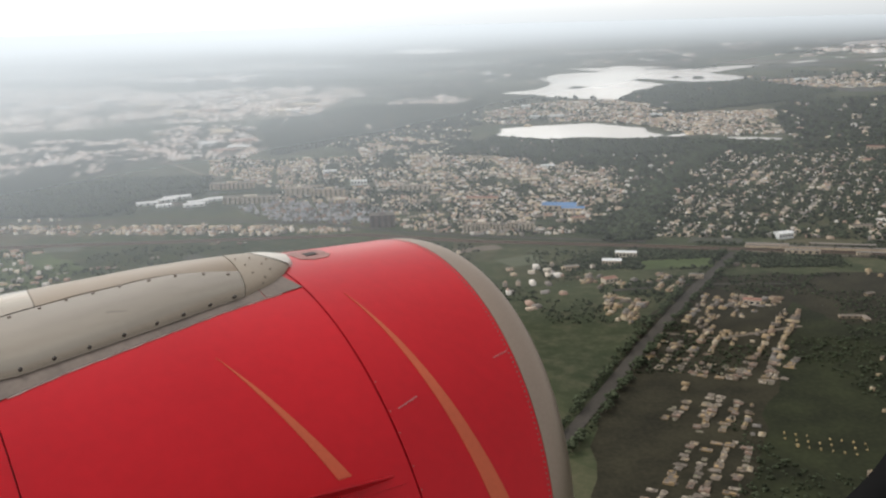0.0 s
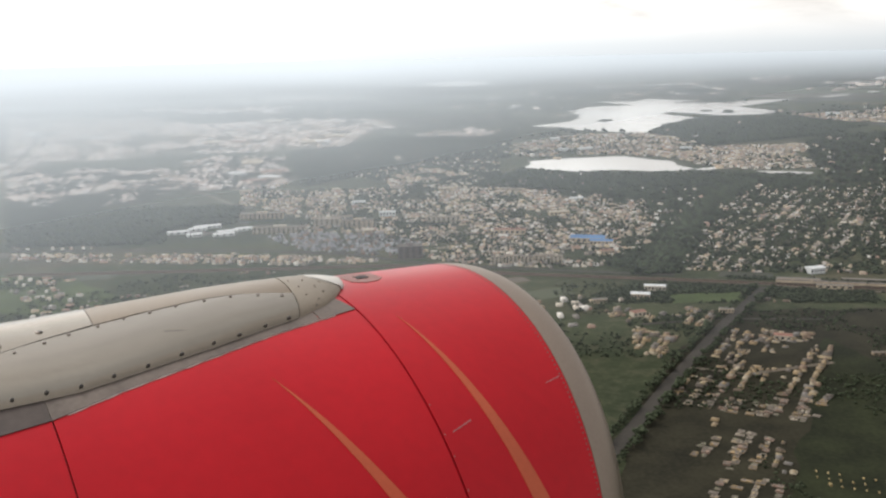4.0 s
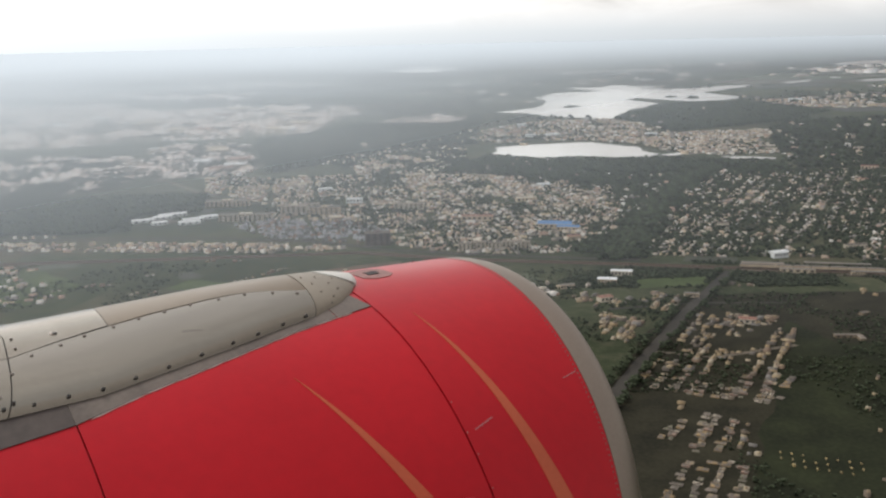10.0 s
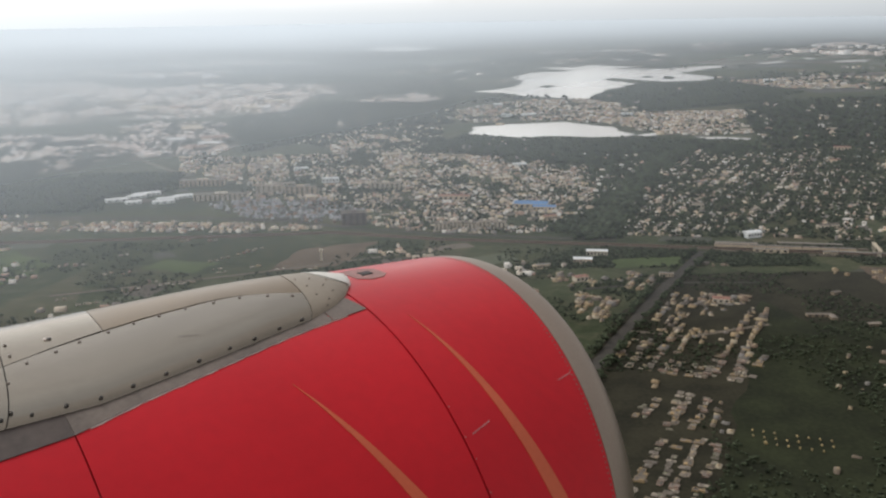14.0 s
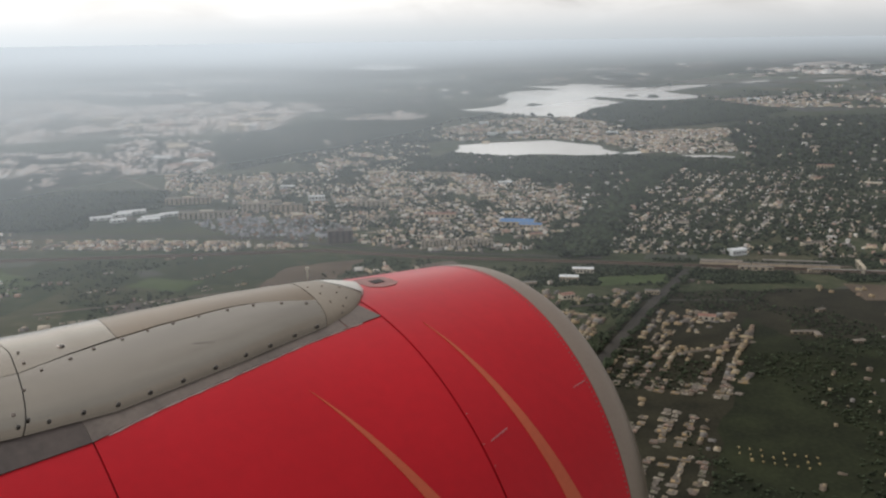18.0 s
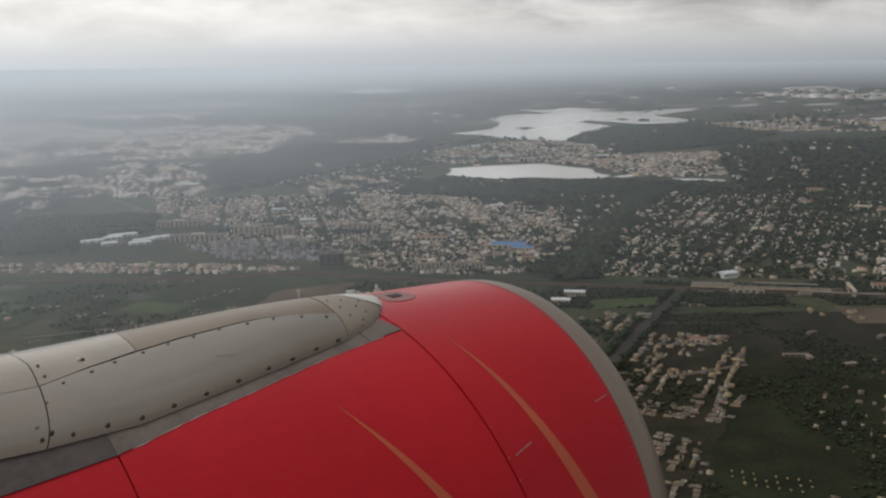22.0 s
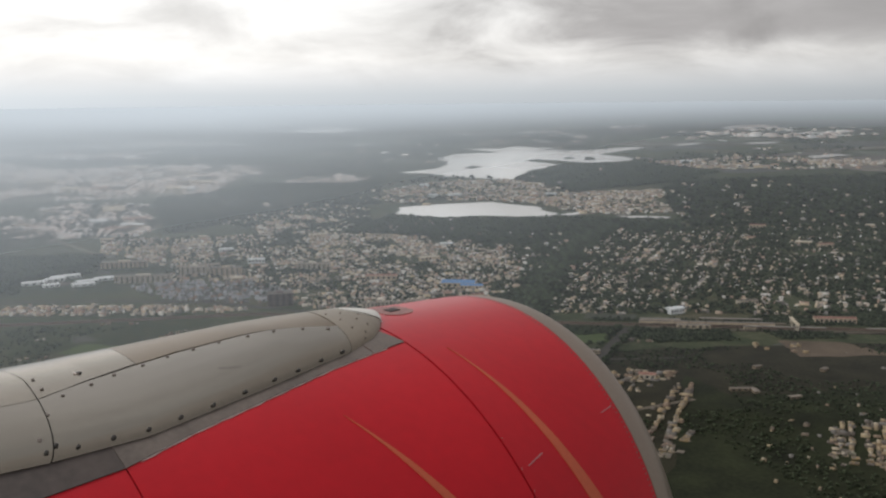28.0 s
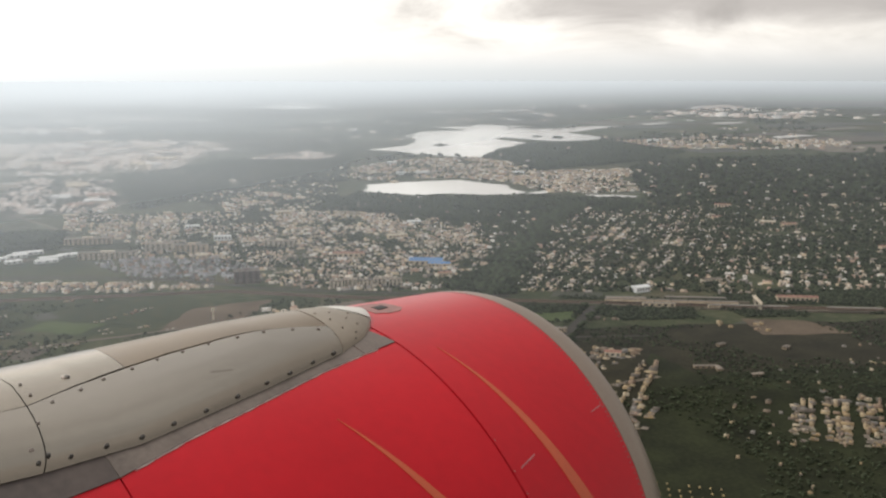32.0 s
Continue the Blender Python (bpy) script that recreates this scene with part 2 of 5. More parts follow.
# ---------- jet engine nacelle ----------
# Stations run aft from the lip plane, angles from the top towards the cabin; a is the half width and b the half height.
S_LIP, S_SEAM, S_REAR, S_END = 0.153, 0.614, 1.644, 2.9
ENG_AZ, ENG_EL = 55.6, 0.6
engine = new("jet_engine")
tagged(engine, "glossy red jet engine nacelle with bare metal lip and orange stripes", "jet engine")
ca, sa, ce, se = math.cos(radians(ENG_AZ)), math.sin(radians(ENG_AZ)), math.cos(radians(ENG_EL)), math.sin(radians(ENG_EL))
U = Vector((sa * ce, ca * ce, se))
E = Vector((ca, -sa, 0))
V = E.cross(U)
BASE = Vector((0.273, 3.654, EYE_H - 1.972))
engine.matrix_world = Matrix.Translation(BASE) @ Matrix((E, -U, V)).transposed().to_4x4()


def section(hh):
    t = min(max((hh - S_LIP) / (S_SEAM - S_LIP), 0), 1)
    a, b, z = 0.999 + 0.101 * t, 1.054 + 0.03 * t, -0.01 - 0.007 * t
    k = -0.138 + 0.143 * max(-0.3, min((hh - S_LIP) / (S_SEAM - S_LIP), 1))
    if hh > 1.9:
        q = (hh - 1.9) / 1.0
        a, b = a - 0.20 * q * q, b - 0.20 * q * q
    if hh < S_LIP:
        c = 1 - hh / S_LIP
        s = 0.867 + 0.133 * math.sqrt(max(0, 1 - c * c))
        a, b, z = a * s, b * s, z
    return a, b, z, k


def skin(hh, deg, out=0.0):
    """A point on the nacelle's skin, lifted by out; local axes: side, aft, up."""
    a, b, z, k = section(hh)
    th = radians(deg)
    x, zz = (a + out) * math.sin(th), z + (b + out) * math.cos(th)
    return (x, hh + k * zz, zz)


def station(h, deg):
    """The section whose tilted ring passes the axial distance h at that angle."""
    hh = h
    for _ in range(6):
        a, b, z, k = section(hh)
        hh = h - k * (z + b * math.cos(radians(deg)))
    return hh


def ring_shell(name, stations, mat, thick, label=""):
    n = 128
    outer = [skin(h, 360 * i / n) for h in stations for i in range(n)]
    inner = [skin(h, 360 * i / n, -thick) for h in stations for i in range(n)]
    m, faces = len(stations), []
    N = n * m
    for s in range(m - 1):
        for i in range(n):
            a, b = s * n + i, s * n + (i + 1) % n
            faces.append((a, b, b + n, a + n))
            faces.append((N + a + n, N + b + n, N + b, N + a))
    for i in range(n):
        j = (i + 1) % n
        faces.append((i, N + i, N + j, j))
        e = (m - 1) * n
        faces.append((e + i, e + j, N + e + j, N + e + i))
    ob = link(name, outer + inner, faces, mat, engine, label)
    fix_normals(ob)
    for p in ob.data.polygons:
        p.use_smooth = len(p.vertices) == 4
    ob.data.set_sharp_from_angle(angle=radians(40))
    return ob


GAP = 0.0036
lip_st = [S_LIP * (1 - math.cos(radians(a))) for a in range(0, 91, 9)]
ring_shell("inlet_lip", lip_st[:-1] + [S_LIP - 0.001], M_LIP, 0.03, "bare satin metal inlet lip")
ring_shell("inlet_cowl", [S_LIP + 0.001 + (S_SEAM - GAP - S_LIP) * i / 10 for i in range(11)], M_RED, 0.02, "glossy red inlet cowl")
ring_shell("fan_cowl", [S_SEAM + GAP + (S_REAR - 2 * GAP - S_SEAM) * i / 12 for i in range(13)], M_RED, 0.02, "glossy red fan cowl door")
ring_shell("reverser_cowl", [S_REAR + 0.0005 + (S_END - S_REAR) * i / 14 for i in range(15)], M_RED, 0.02, "glossy red rear cowl")


def inner_tube():
    n, verts, faces = 96, [], []
    prof = [(0.0, 0.862), (0.06, 0.82), (0.2, 0.79), (0.6, 0.80), (1.0, 0.84)]
    for h, r in prof:
        a, b, z, k = section(max(h, S_LIP))
        k = section(h)[3]
        for i in range(n):
            th = 2 * math.pi * i / n
            zz = z + b * r * math.cos(th)
            verts.append((a * r * math.sin(th), h + k * zz, zz))
    for s in range(len(prof) - 1):
        for i in range(n):
            a_, b_ = s * n + i, s * n + (i + 1) % n
            faces.append((a_, a_ + n, b_ + n, b_))
    faces.append(tuple(range((len(prof) - 1) * n, len(prof) * n)))
    fix_normals(link("inlet_barrel", verts, faces, M_DARK, engine, "dark inlet barrel", True))
    # liner behind the cowl joints
    verts, faces = [], []
    sts = [S_LIP + 0.02, S_SEAM, S_REAR, S_END - 0.05]
    for h in sts:
        for i in range(n):
            verts.append(skin(h, 360 * i / n, -0.016))
    for s in range(len(sts) - 1):
        for i in range(n):
            a_, b_ = s * n + i, s * n + (i + 1) % n
            faces.append((a_, b_, b_ + n, a_ + n))
    faces += [tuple(range(n)), tuple(range((len(sts) - 1) * n, len(sts) * n))]
    fix_normals(link("joint_liner", verts, faces, M_JOINT, engine, "dark sealant in the cowl joints", True))


inner_tube()


def skin_patch(name, rows, mat, lift, thick=0.003, label=""):
    """A thin sheet on the skin; rows: lists of (station, angle)."""
    nu, nv = len(rows), len(rows[0])
    rows = [[(station(h, d), d) for h, d in r] for r in rows]
    top = [skin(h, d, lift) for r in rows for h, d in r]
    bot = [skin(h, d, lift - thick) for r in rows for h, d in r]
    v, f = slab(top, bot, nu, nv)
    return fix_normals(link(name, v, f, mat, engine, label))


def stripe(d0, d1, centre, width, label):
    rows = []
    for i in range(49):
        d = d0 + (d1 - d0) * i / 48
        c, w = centre(d), width * (d - d0) / 2
        rows.append([(c - w, d), (c, d), (c + w, d)])
    skin_patch("orange_stripe", rows, M_ORANGE, 0.0022, 0.0035, label)


stripe(18.0, 112.0, lambda d: 0.505 - 0.0036 * (d - 18.4) - 0.000004 * (d - 18.4) ** 2, 0.00145, "tapering orange paint stripe")
stripe(27.0, 52.5, lambda d: 1.031 - 0.0081 * (d - 27.4), 0.0017, "tapering orange paint stripe")


def lettering(h0, d0, h1, d1, n, size):
    """A row of small unreadable marks along the skin."""
    rng = random.Random(n)
    for i in range(n):
        t, t2 = i / n, (i + 0.7) / n
        ha, da, hb, db = h0 + (h1 - h0) * t, d0 + (d1 - d0) * t, h0 + (h1 - h0) * t2, d0 + (d1 - d0) * t2
        s = size * rng.uniform(0.6, 1.0)
        skin_patch("mark", [[(ha, da), (ha, da + s)], [(hb, db), (hb, db + s)]], M_MARK, 0.002, 0.003)


lettering(0.577, 44.6, 0.492, 43.6, 9, 0.34)
lettering(0.134, 41.3, 0.062, 40.8, 7, 0.30)


def strake():
    """The swept fin on the cabin side of the fan cowl."""
    n, rows_t, rows_b = 22, [], []
    for i in range(n):
        t = i / (n - 1)
        h = 0.668 + 0.95 * t
        hgt = 0.235 * (1 - (1 - t) ** 1.7) * (1 if t < 0.93 else 1 - (t - 0.93) * 3)
        d = 54.6 - 1.6 * t
        for j in range(5):
            o = -0.012 + (hgt + 0.012) * j / 4
            w = 0.55 * (1 - 0.75 * j / 4)
            rows_t.append(skin(h, d - w, o))
            rows_b.append(skin(h, d + w, o))
    v, f = slab(rows_t, rows_b, n, 5)
    fix_normals(link("strake", v, f, M_RED, engine, "red swept strake fin"))
    skin_patch("strake_base", [[(0.655 + 0.05 * i, 52.9 - 0.08 * i), (0.655 + 0.05 * i, 56.2 - 0.08 * i)] for i in range(20)], M_RED, 0.004, 0.006)


strake()
# access latch and door seam details on the cowl
skin_patch("scuff", [[(0.36, -6), (0.365, -3), (0.37, 0)], [(0.40, -8), (0.40, -3), (0.40, 1.6)], [(0.45, -8), (0.45, -3), (0.455, 2.0)], [(0.50, -7), (0.50, -3), (0.50, 0.6)]], M_SCUFF, 0.002, 0.003, "worn primer patch")
skin_patch("vent_slot", [[(0.405, -3.9), (0.41, -1.5)], [(0.455, -3.7), (0.46, -1.0)]], M_DARK, 0.004, 0.004, "dark drain slot")
for i in range(5):
    d_ = 39 + 4.7 * i + 0.9 * (i % 2)
    skin_patch("chip", [[(S_SEAM - 0.008, d_), (S_SEAM - 0.007, d_ + 0.22)], [(S_SEAM - 0.004, d_ - 0.05), (S_SEAM - 0.004, d_ + 0.3)]], M_SCUFF, 0.001, 0.0015)


def rivet(h, d, r=0.006, up=0.004, mat=M_BOLT, name="fastener", point=None):
    pts = []
    px, py, pz = point or skin(h, d)
    nx, nz = (math.sin(radians(d)), math.cos(radians(d)))
    side = Vector((nz, 0, -nx))
    nor = Vector((nx, 0, nz))
    c = Vector((px, py, pz))
    verts = []
    for ring, (rr, o) in enumerate(((r, -0.002), (r, up * 0.6), (r * 0.6, up))):
        for i in range(8):
            a = math.pi * i / 4
            verts.append(c + side * rr * math.cos(a) + Vector((0, 1, 0)) * rr * math.sin(a) + nor * o)
    faces = [(s * 8 + i, s * 8 + (i + 1) % 8, s * 8 + 8 + (i + 1) % 8, s * 8 + 8 + i) for s in range(2) for i in range(8)]
    faces.append(tuple(range(16, 24)))
    return verts, faces, name, mat


def rivet_line():
    """Flush rivets behind the lip, one object each on one shared mesh."""
    v, f, _, _ = rivet(0, 0, 0.0032, 0.0016, point=(0, 0, 0))
    first = link("rivet", v, f, M_STRIP, engine)
    for i in range(120):
        d = -14 + 120 * i / 119
        ob = first if i == 0 else new("rivet", first.data)
        ob.parent = engine
        ob.matrix_basis = Matrix.Translation(skin(S_LIP + 0.012, d)) @ Matrix.Rotation(radians(d), 4, "Y")


rivet_line()

# ---------- pylon fairing on top of the nacelle ----------
W_TAB = ((0.545, 0.03), (0.58, 0.08), (0.63, 0.14), (0.70, 0.195), (0.831, 0.252), (1.146, 0.326), (1.358, 0.367), (1.551, 0.402), (1.8, 0.405), (1.95, 0.397), (2.9, 0.36))
T_TAB = ((0.50, 0.0), (0.565, 0.02), (0.615, 0.034), (0.688, 0.047), (0.826, 0.06), (0.991, 0.07), (1.182, 0.072), (1.368, 0.075), (1.513, 0.08), (1.81, 0.084), (2.9, 0.11))
EDGE = ((0.552, 0.10), (0.618, 0.262), (0.814, 0.294), (0.93, 0.315), (1.247, 0.388), (1.43, 0.426), (1.64, 0.479), (1.97, 0.509), (2.9, 0.53))
LINE = ((0.70, 40.0), (0.791, 31.0), (0.87, 19.0), (0.951, 11.0), (1.02, 6.5), (1.097, 4.0), (1.292, 4.4), (1.426, 7.4), (1.572, 12.0), (1.736, 22.0), (2.9, 24.0))


def tab(table, h):
    return float(np.interp(h, [a for a, _ in table], [b for _, b in table]))


def bulge(h, phi, out=0.0):
    """A point on the fairing; phi runs from -90 (outboard) to 90 (cabin side)."""
    w, T = tab(W_TAB, h), tab(T_TAB, h)
    base = -0.017 + 1.084 * math.sqrt(1 - (w / 1.1) ** 2)
    p = radians(phi)
    return ((w + out) * math.sin(p), h, base + (T + out) * math.cos(p))


pylon = new("engine_pylon")
pylon.matrix_world = engine.matrix_world.copy()
tagged(pylon, "grey metal pylon fairing bolted on top of the red nacelle", "pylon")


def fairing_panel(name, lo, hi, fore, aft, mat, lift=0.006, thick=0.007, label="", nu=26, nv=18):
    """lo, hi: angle limits by station; fore, aft: station limits by angle."""
    top, bot = [], []
    for i in range(nu):
        for j in range(nv):
            u, v = i / (nu - 1), j / (nv - 1)
            h = fore(45) * (1 - u) + aft(45) * u
            for _ in range(3):
                phi = lo(h) * (1 - v) + hi(h) * v
                h = fore(phi) * (1 - u) + aft(phi) * u
            phi = lo(h) * (1 - v) + hi(h) * v
            top.append(bulge(h, phi, lift))
            bot.append(bulge(h, phi, lift - thick))
    v, f = slab(top, bot, nu, nv)
    ob = link(name, v, f, mat, pylon, label)
    fix_normals(ob)
    ob.data.shade_smooth()
    ob.data.set_sharp_from_angle(angle=radians(40))
    return ob


g = 0.0018
front = lambda p: 0.765 + 0.0007 * p
rear = lambda p: 1.713 + 0.00095 * max(p, -5)
nose = lambda p: 0.662 - 0.0010 * min(max(p + 8, 0), 74)
lidj = lambda p: 1.420 + 0.0008 * p
line = lambda h: tab(LINE, h)
gap_at = lambda h: max(0.5, 1.7 - 0.07 * line(h))
fairing_panel("side_panel", lambda h: line(h) + gap_at(h), lambda h: 87, lambda p: front(p) + g, lambda p: rear(p) - g, M_SILVER, 0.006, 0.007, "large silver side panel with reflections")
fairing_panel("upper_lid", lambda h: -88, lambda h: line(h) - gap_at(h), lambda p: front(p) + g, lambda p: lidj(p) - g, M_TAN, 0.004, 0.006, "tan heat-stained upper lid")
fairing_panel("rear_lid", lambda h: -88, lambda h: line(h) - gap_at(h), lambda p: lidj(p) + g * 0.3, lambda p: rear(p) - g, M_PALE, 0.005, 0.007, "pale grey upper lid")
fairing_panel("aft_side_panel", lambda h: line(h) + 0.4, lambda h: 87, lambda p: rear(p) + g, lambda p: 2.8, M_SILVER, 0.007, 0.008)
fairing_panel("aft_lid", lambda h: -88, lambda h: line(h) - 0.4, lambda p: rear(p) + g, lambda p: 2.8, M_PALE, 0.006, 0.007)
fairing_panel("front_panel", lambda h: -88, lambda h: 88, lambda p: nose(p) + g, lambda p: front(p) - g, M_FRONT, 0.005, 0.007, "pale riveted front panel", 12, 26)
fairing_panel("nose_cap", lambda h: -88, lambda h: 88, lambda p: 0.555, lambda p: max(nose(p) - 0.006, 0.566), M_CAP, 0.008, 0.009, "whitish rounded nose cap", 12, 26)
fairing_panel("fairing_core", lambda h: -89, lambda h: 89, lambda p: 0.57, lambda p: 2.78, M_DARK, -0.002, 0.01, "dark seal under the panels", 40, 24)


def edge_strip(name, h0, h1, side, mat, lift, skew=0.0):
    nu, nv = 24, 4
    rows = []
    for i in range(nu):
        h = h0 + (h1 - h0) * i / (nu - 1)
        xi, xo = tab(W_TAB, h) - 0.012, tab(EDGE, h)
        slant = skew * (1 - i / (nu - 1)) / (nv - 1)
        rows.append([(h + slant * (nv - 1 - j), side * math.degrees(math.asin((xi + (xo - xi) * j / (nv - 1)) / 1.1))) for j in range(nv)])
    nu_, top, bot = len(rows), [skin(a, d, lift) for r in rows for a, d in r], [skin(a, d, lift - 0.006) for r in rows for a, d in r]
    v, f = slab(top, bot, nu_, nv)
    fix_normals(link(name, v, f, mat, pylon))


for s_ in (1, -1):
    edge_strip("front_strip", 0.618, 0.758, s_, M_STRIP, 0.0035, 0.035)
    edge_strip("edge_strip", 0.762, 1.6435, s_, M_STRIP, 0.0035)
    edge_strip("aft_strip", 1.6445, 2.7, s_, M_SHADE_STRIP, 0.0035)

def worn_line(h0, h1, side):
    """The scraped bare edge where the strip meets the red paint."""
    rows = []
    for i in range(30):
        h = h0 + (h1 - h0) * i / 29
        xo = tab(EDGE, h)
        rows.append([(h, side * math.degrees(math.asin((xo + o) / 1.1))) for o in (0.0008, 0.0042 + 0.0012 * math.sin(i * 2.3))])
    v, f = slab([skin(a, d, 0.0022) for r in rows for a, d in r], [skin(a, d, -0.002) for r in rows for a, d in r], 30, 2)
    fix_normals(link("worn_edge", v, f, M_WORN_GLINT, pylon, "bare scraped edge of the strip"))


for s_ in (1, -1):
    worn_line(0.70, 1.6, s_)

bolt_at = [(1.417, 11.0), (1.509, 13.6), (1.585, 18.0), (1.674, 23.5), (1.746, 39.0), (1.773, 69.0), (1.727, 76.5), (1.64, 76.3), (1.55, 77.5), (1.456, 78), (1.355, 79.0),
           (1.248, 78.5), (1.141, 77.3), (1.051, 79.0), (0.955, 78.6), (0.864, 78.7), (1.332, 8.2), (1.248, 7.4), (1.161, 7.0), (1.069, 9.5), (0.985, 13.0), (0.90, 21.0), (0.83, 32.0),
           (1.69, -2), (1.70, 12), (1.80, 60), (1.80, 74), (1.86, 26), (0.745, 0), (0.745, 22), (0.75, 44), (0.70, 5), (0.69, 30), (0.68, 50), (0.72, 62), (0.74, 74), (0.655, 20)]
rng_ = random.Random(12)
for i, (h_, p_) in enumerate(bolt_at):
    small, low = h_ < 0.78, p_ > 60
    r_ = 0.0028 if small else rng_.uniform(0.0046, 0.0062)
    v_, f_, nm, mt = rivet(0, p_ * 0.45, r_, 0.0015 if small else (0.007 if low else 0.0012), point=bulge(h_, p_, 0.008))
    fix_normals(link("bolt", v_, f_, M_BOLT if low and not small else M_STRIP, pylon))
# lifting point: an oval recess, highlight painted as a bright rim on pale lid
v_, f_, _, _ = rivet(0, 0.5, 0.0115, 0.0022, point=bulge(1.576, 0.5, 0.006))
fix_normals(link("hoist_rim", v_, f_, M_WORN_GLINT, pylon, "bright rim painted as the highlight of the hoist point"))
v_, f_, _, _ = rivet(0, 0.5, 0.0085, 0.0034, point=bulge(1.574, 1.0, 0.006))
fix_normals(link("hoist_point", v_, f_, M_BOLT, pylon, "dark hoist point recess"))
# scratch left on the side panel
top_, bot_ = [], []
for k in range(6):
    for o in (0, 1):
        top_.append(bulge(1.20 + 0.012 * k, 44 - 1.2 * k + o * (1.6 + 0.5 * (k % 2)), 0.0066))
        bot_.append(bulge(1.20 + 0.012 * k, 44 - 1.2 * k + o * (1.6 + 0.5 * (k % 2)), 0.0050))
v_, f_ = slab(top_, bot_, 6, 2)
fix_normals(link("scratch", v_, f_, M_SCRAPE, pylon, "dull scraped mark"))
shells = {o.name: o for o in list(engine.children) + list(pylon.children)}
for o_ in list(engine.children):
    kind_ = o_.name.split(".")[0]
    if kind_ in ("rivet", "chip", "scuff", "vent_slot", "mark") or o_.name == "orange_stripe":
        o_.parent = shells["inlet_cowl"]
    elif kind_ in ("strake", "strake_base", "orange_stripe"):
        o_.parent = shells["fan_cowl"]
for o_ in list(pylon.children):
    kind_ = o_.name.split(".")[0]
    if kind_ == "bolt":
        o_.parent = shells["front_panel"] if o_.data.vertices[0].co.y < 0.78 else shells["side_panel"]
    elif kind_ == "scratch":
        o_.parent = shells["side_panel"]
    elif kind_.startswith("hoist"):
        o_.parent = shells["rear_lid"]


# ---------- ground, water, roads ----------
def ground_material():
    m = bpy.data.materials.new("farmland_and_scrub")
    m.use_nodes = True
    n, l = m.node_tree.nodes, m.node_tree.links
    b = n["Principled BSDF"]
    b.inputs["Roughness"].default_value = 0.95
    b.inputs["Specular IOR Level"].default_value = 0.1
    co = n.new("ShaderNodeTexCoord")

    def noise_at(scale, detail, rough=0.55):
        t = n.new("ShaderNodeTexNoise")
        t.inputs["Scale"].default_value, t.inputs["Detail"].default_value, t.inputs["Roughness"].default_value = scale, detail, rough
        l.new(co.outputs["Object"], t.inputs["Vector"])
        return t.outputs[0]

    def ramp(src, stops):
        r = n.new("ShaderNodeValToRGB")
        e = r.color_ramp.elements
        e[0].position, e[0].color = stops[0][0], (*stops[0][1], 1)
        e[1].position, e[1].color = stops[-1][0], (*stops[-1][1], 1)
        for p, c in stops[1:-1]:
            e.new(p).color = (*c, 1)
        l.new(src, r.inputs[0])
        return r.outputs[0]

    def mixed(fac, a, c, mode="MIX"):
        x = n.new("ShaderNodeMix")
        x.data_type, x.blend_type = "RGBA", mode
        if isinstance(fac, float):
            x.inputs[0].default_value = fac
        else:
            l.new(fac, x.inputs[0])
        l.new(a, x.inputs[6])
        l.new(c, x.inputs[7])
        return x.outputs[2]

    broad = ramp(noise_at(0.0045, 6), ((0.36, (0.020, 0.030, 0.015)), (0.47, (0.036, 0.048, 0.022)), (0.56, (0.066, 0.080, 0.036)), (0.68, (0.110, 0.084, 0.052))))
    fine = ramp(noise_at(0.09, 8, 0.7), ((0.38, (0.024, 0.026, 0.018)), (0.50, (0.060, 0.058, 0.038)), (0.62, (0.145, 0.118, 0.086))))
    vor = n.new("ShaderNodeTexVoronoi")
    vor.inputs["Scale"].default_value = 0.018
    l.new(co.outputs["Object"], vor.inputs["Vector"])
    plots = ramp(vor.outputs["Color"], ((0.2, (0.030, 0.046, 0.022)), (0.55, (0.068, 0.082, 0.040)), (0.85, (0.125, 0.110, 0.070))))
    col = mixed(0.42, broad, fine)
    col = mixed(0.28, col, plots)
    dim = n.new("ShaderNodeHueSaturation")
    dim.inputs["Value"].default_value = 0.98
    l.new(col, dim.inputs["Color"])
    l.new(dim.outputs[0], b.inputs["Base Color"])
    return m


def water_material():
    m = bpy.data.materials.new("lake_water_with_painted_sky")
    m.use_nodes = True
    n, l = m.node_tree.nodes, m.node_tree.links
    b = n["Principled BSDF"]
    # pale base colour paints in the bright sky that the water mirrors
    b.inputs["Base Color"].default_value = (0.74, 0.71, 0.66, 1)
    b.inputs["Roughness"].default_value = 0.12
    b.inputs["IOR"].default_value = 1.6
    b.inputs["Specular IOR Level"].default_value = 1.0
    co = n.new("ShaderNodeTexCoord")
    t = n.new("ShaderNodeTexNoise")
    t.inputs["Scale"].default_value, t.inputs["Detail"].default_value = 0.02, 4
    l.new(co.outputs["Object"], t.inputs["Vector"])
    mr = n.new("ShaderNodeMapRange")
    mr.inputs[3].default_value, mr.inputs[4].default_value = 0.03, 0.08
    l.new(t.outputs[0], mr.inputs[0])
    l.new(mr.outputs[0], b.inputs["Roughness"])
    return m


M_GROUND, M_WATER = ground_material(), water_material()
M_GRASS = material("mown_green_field", (0.074, 0.096, 0.040), 0.95, 0, 0.3, 0.03, 0.4, spec=0.1)
M_SOIL = material("bare_brown_earth", (0.125, 0.095, 0.068), 0.95, 0, 0.35, 0.03, 0.5, spec=0.1)
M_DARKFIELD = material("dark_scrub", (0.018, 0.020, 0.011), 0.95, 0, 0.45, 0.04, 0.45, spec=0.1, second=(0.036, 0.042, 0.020))
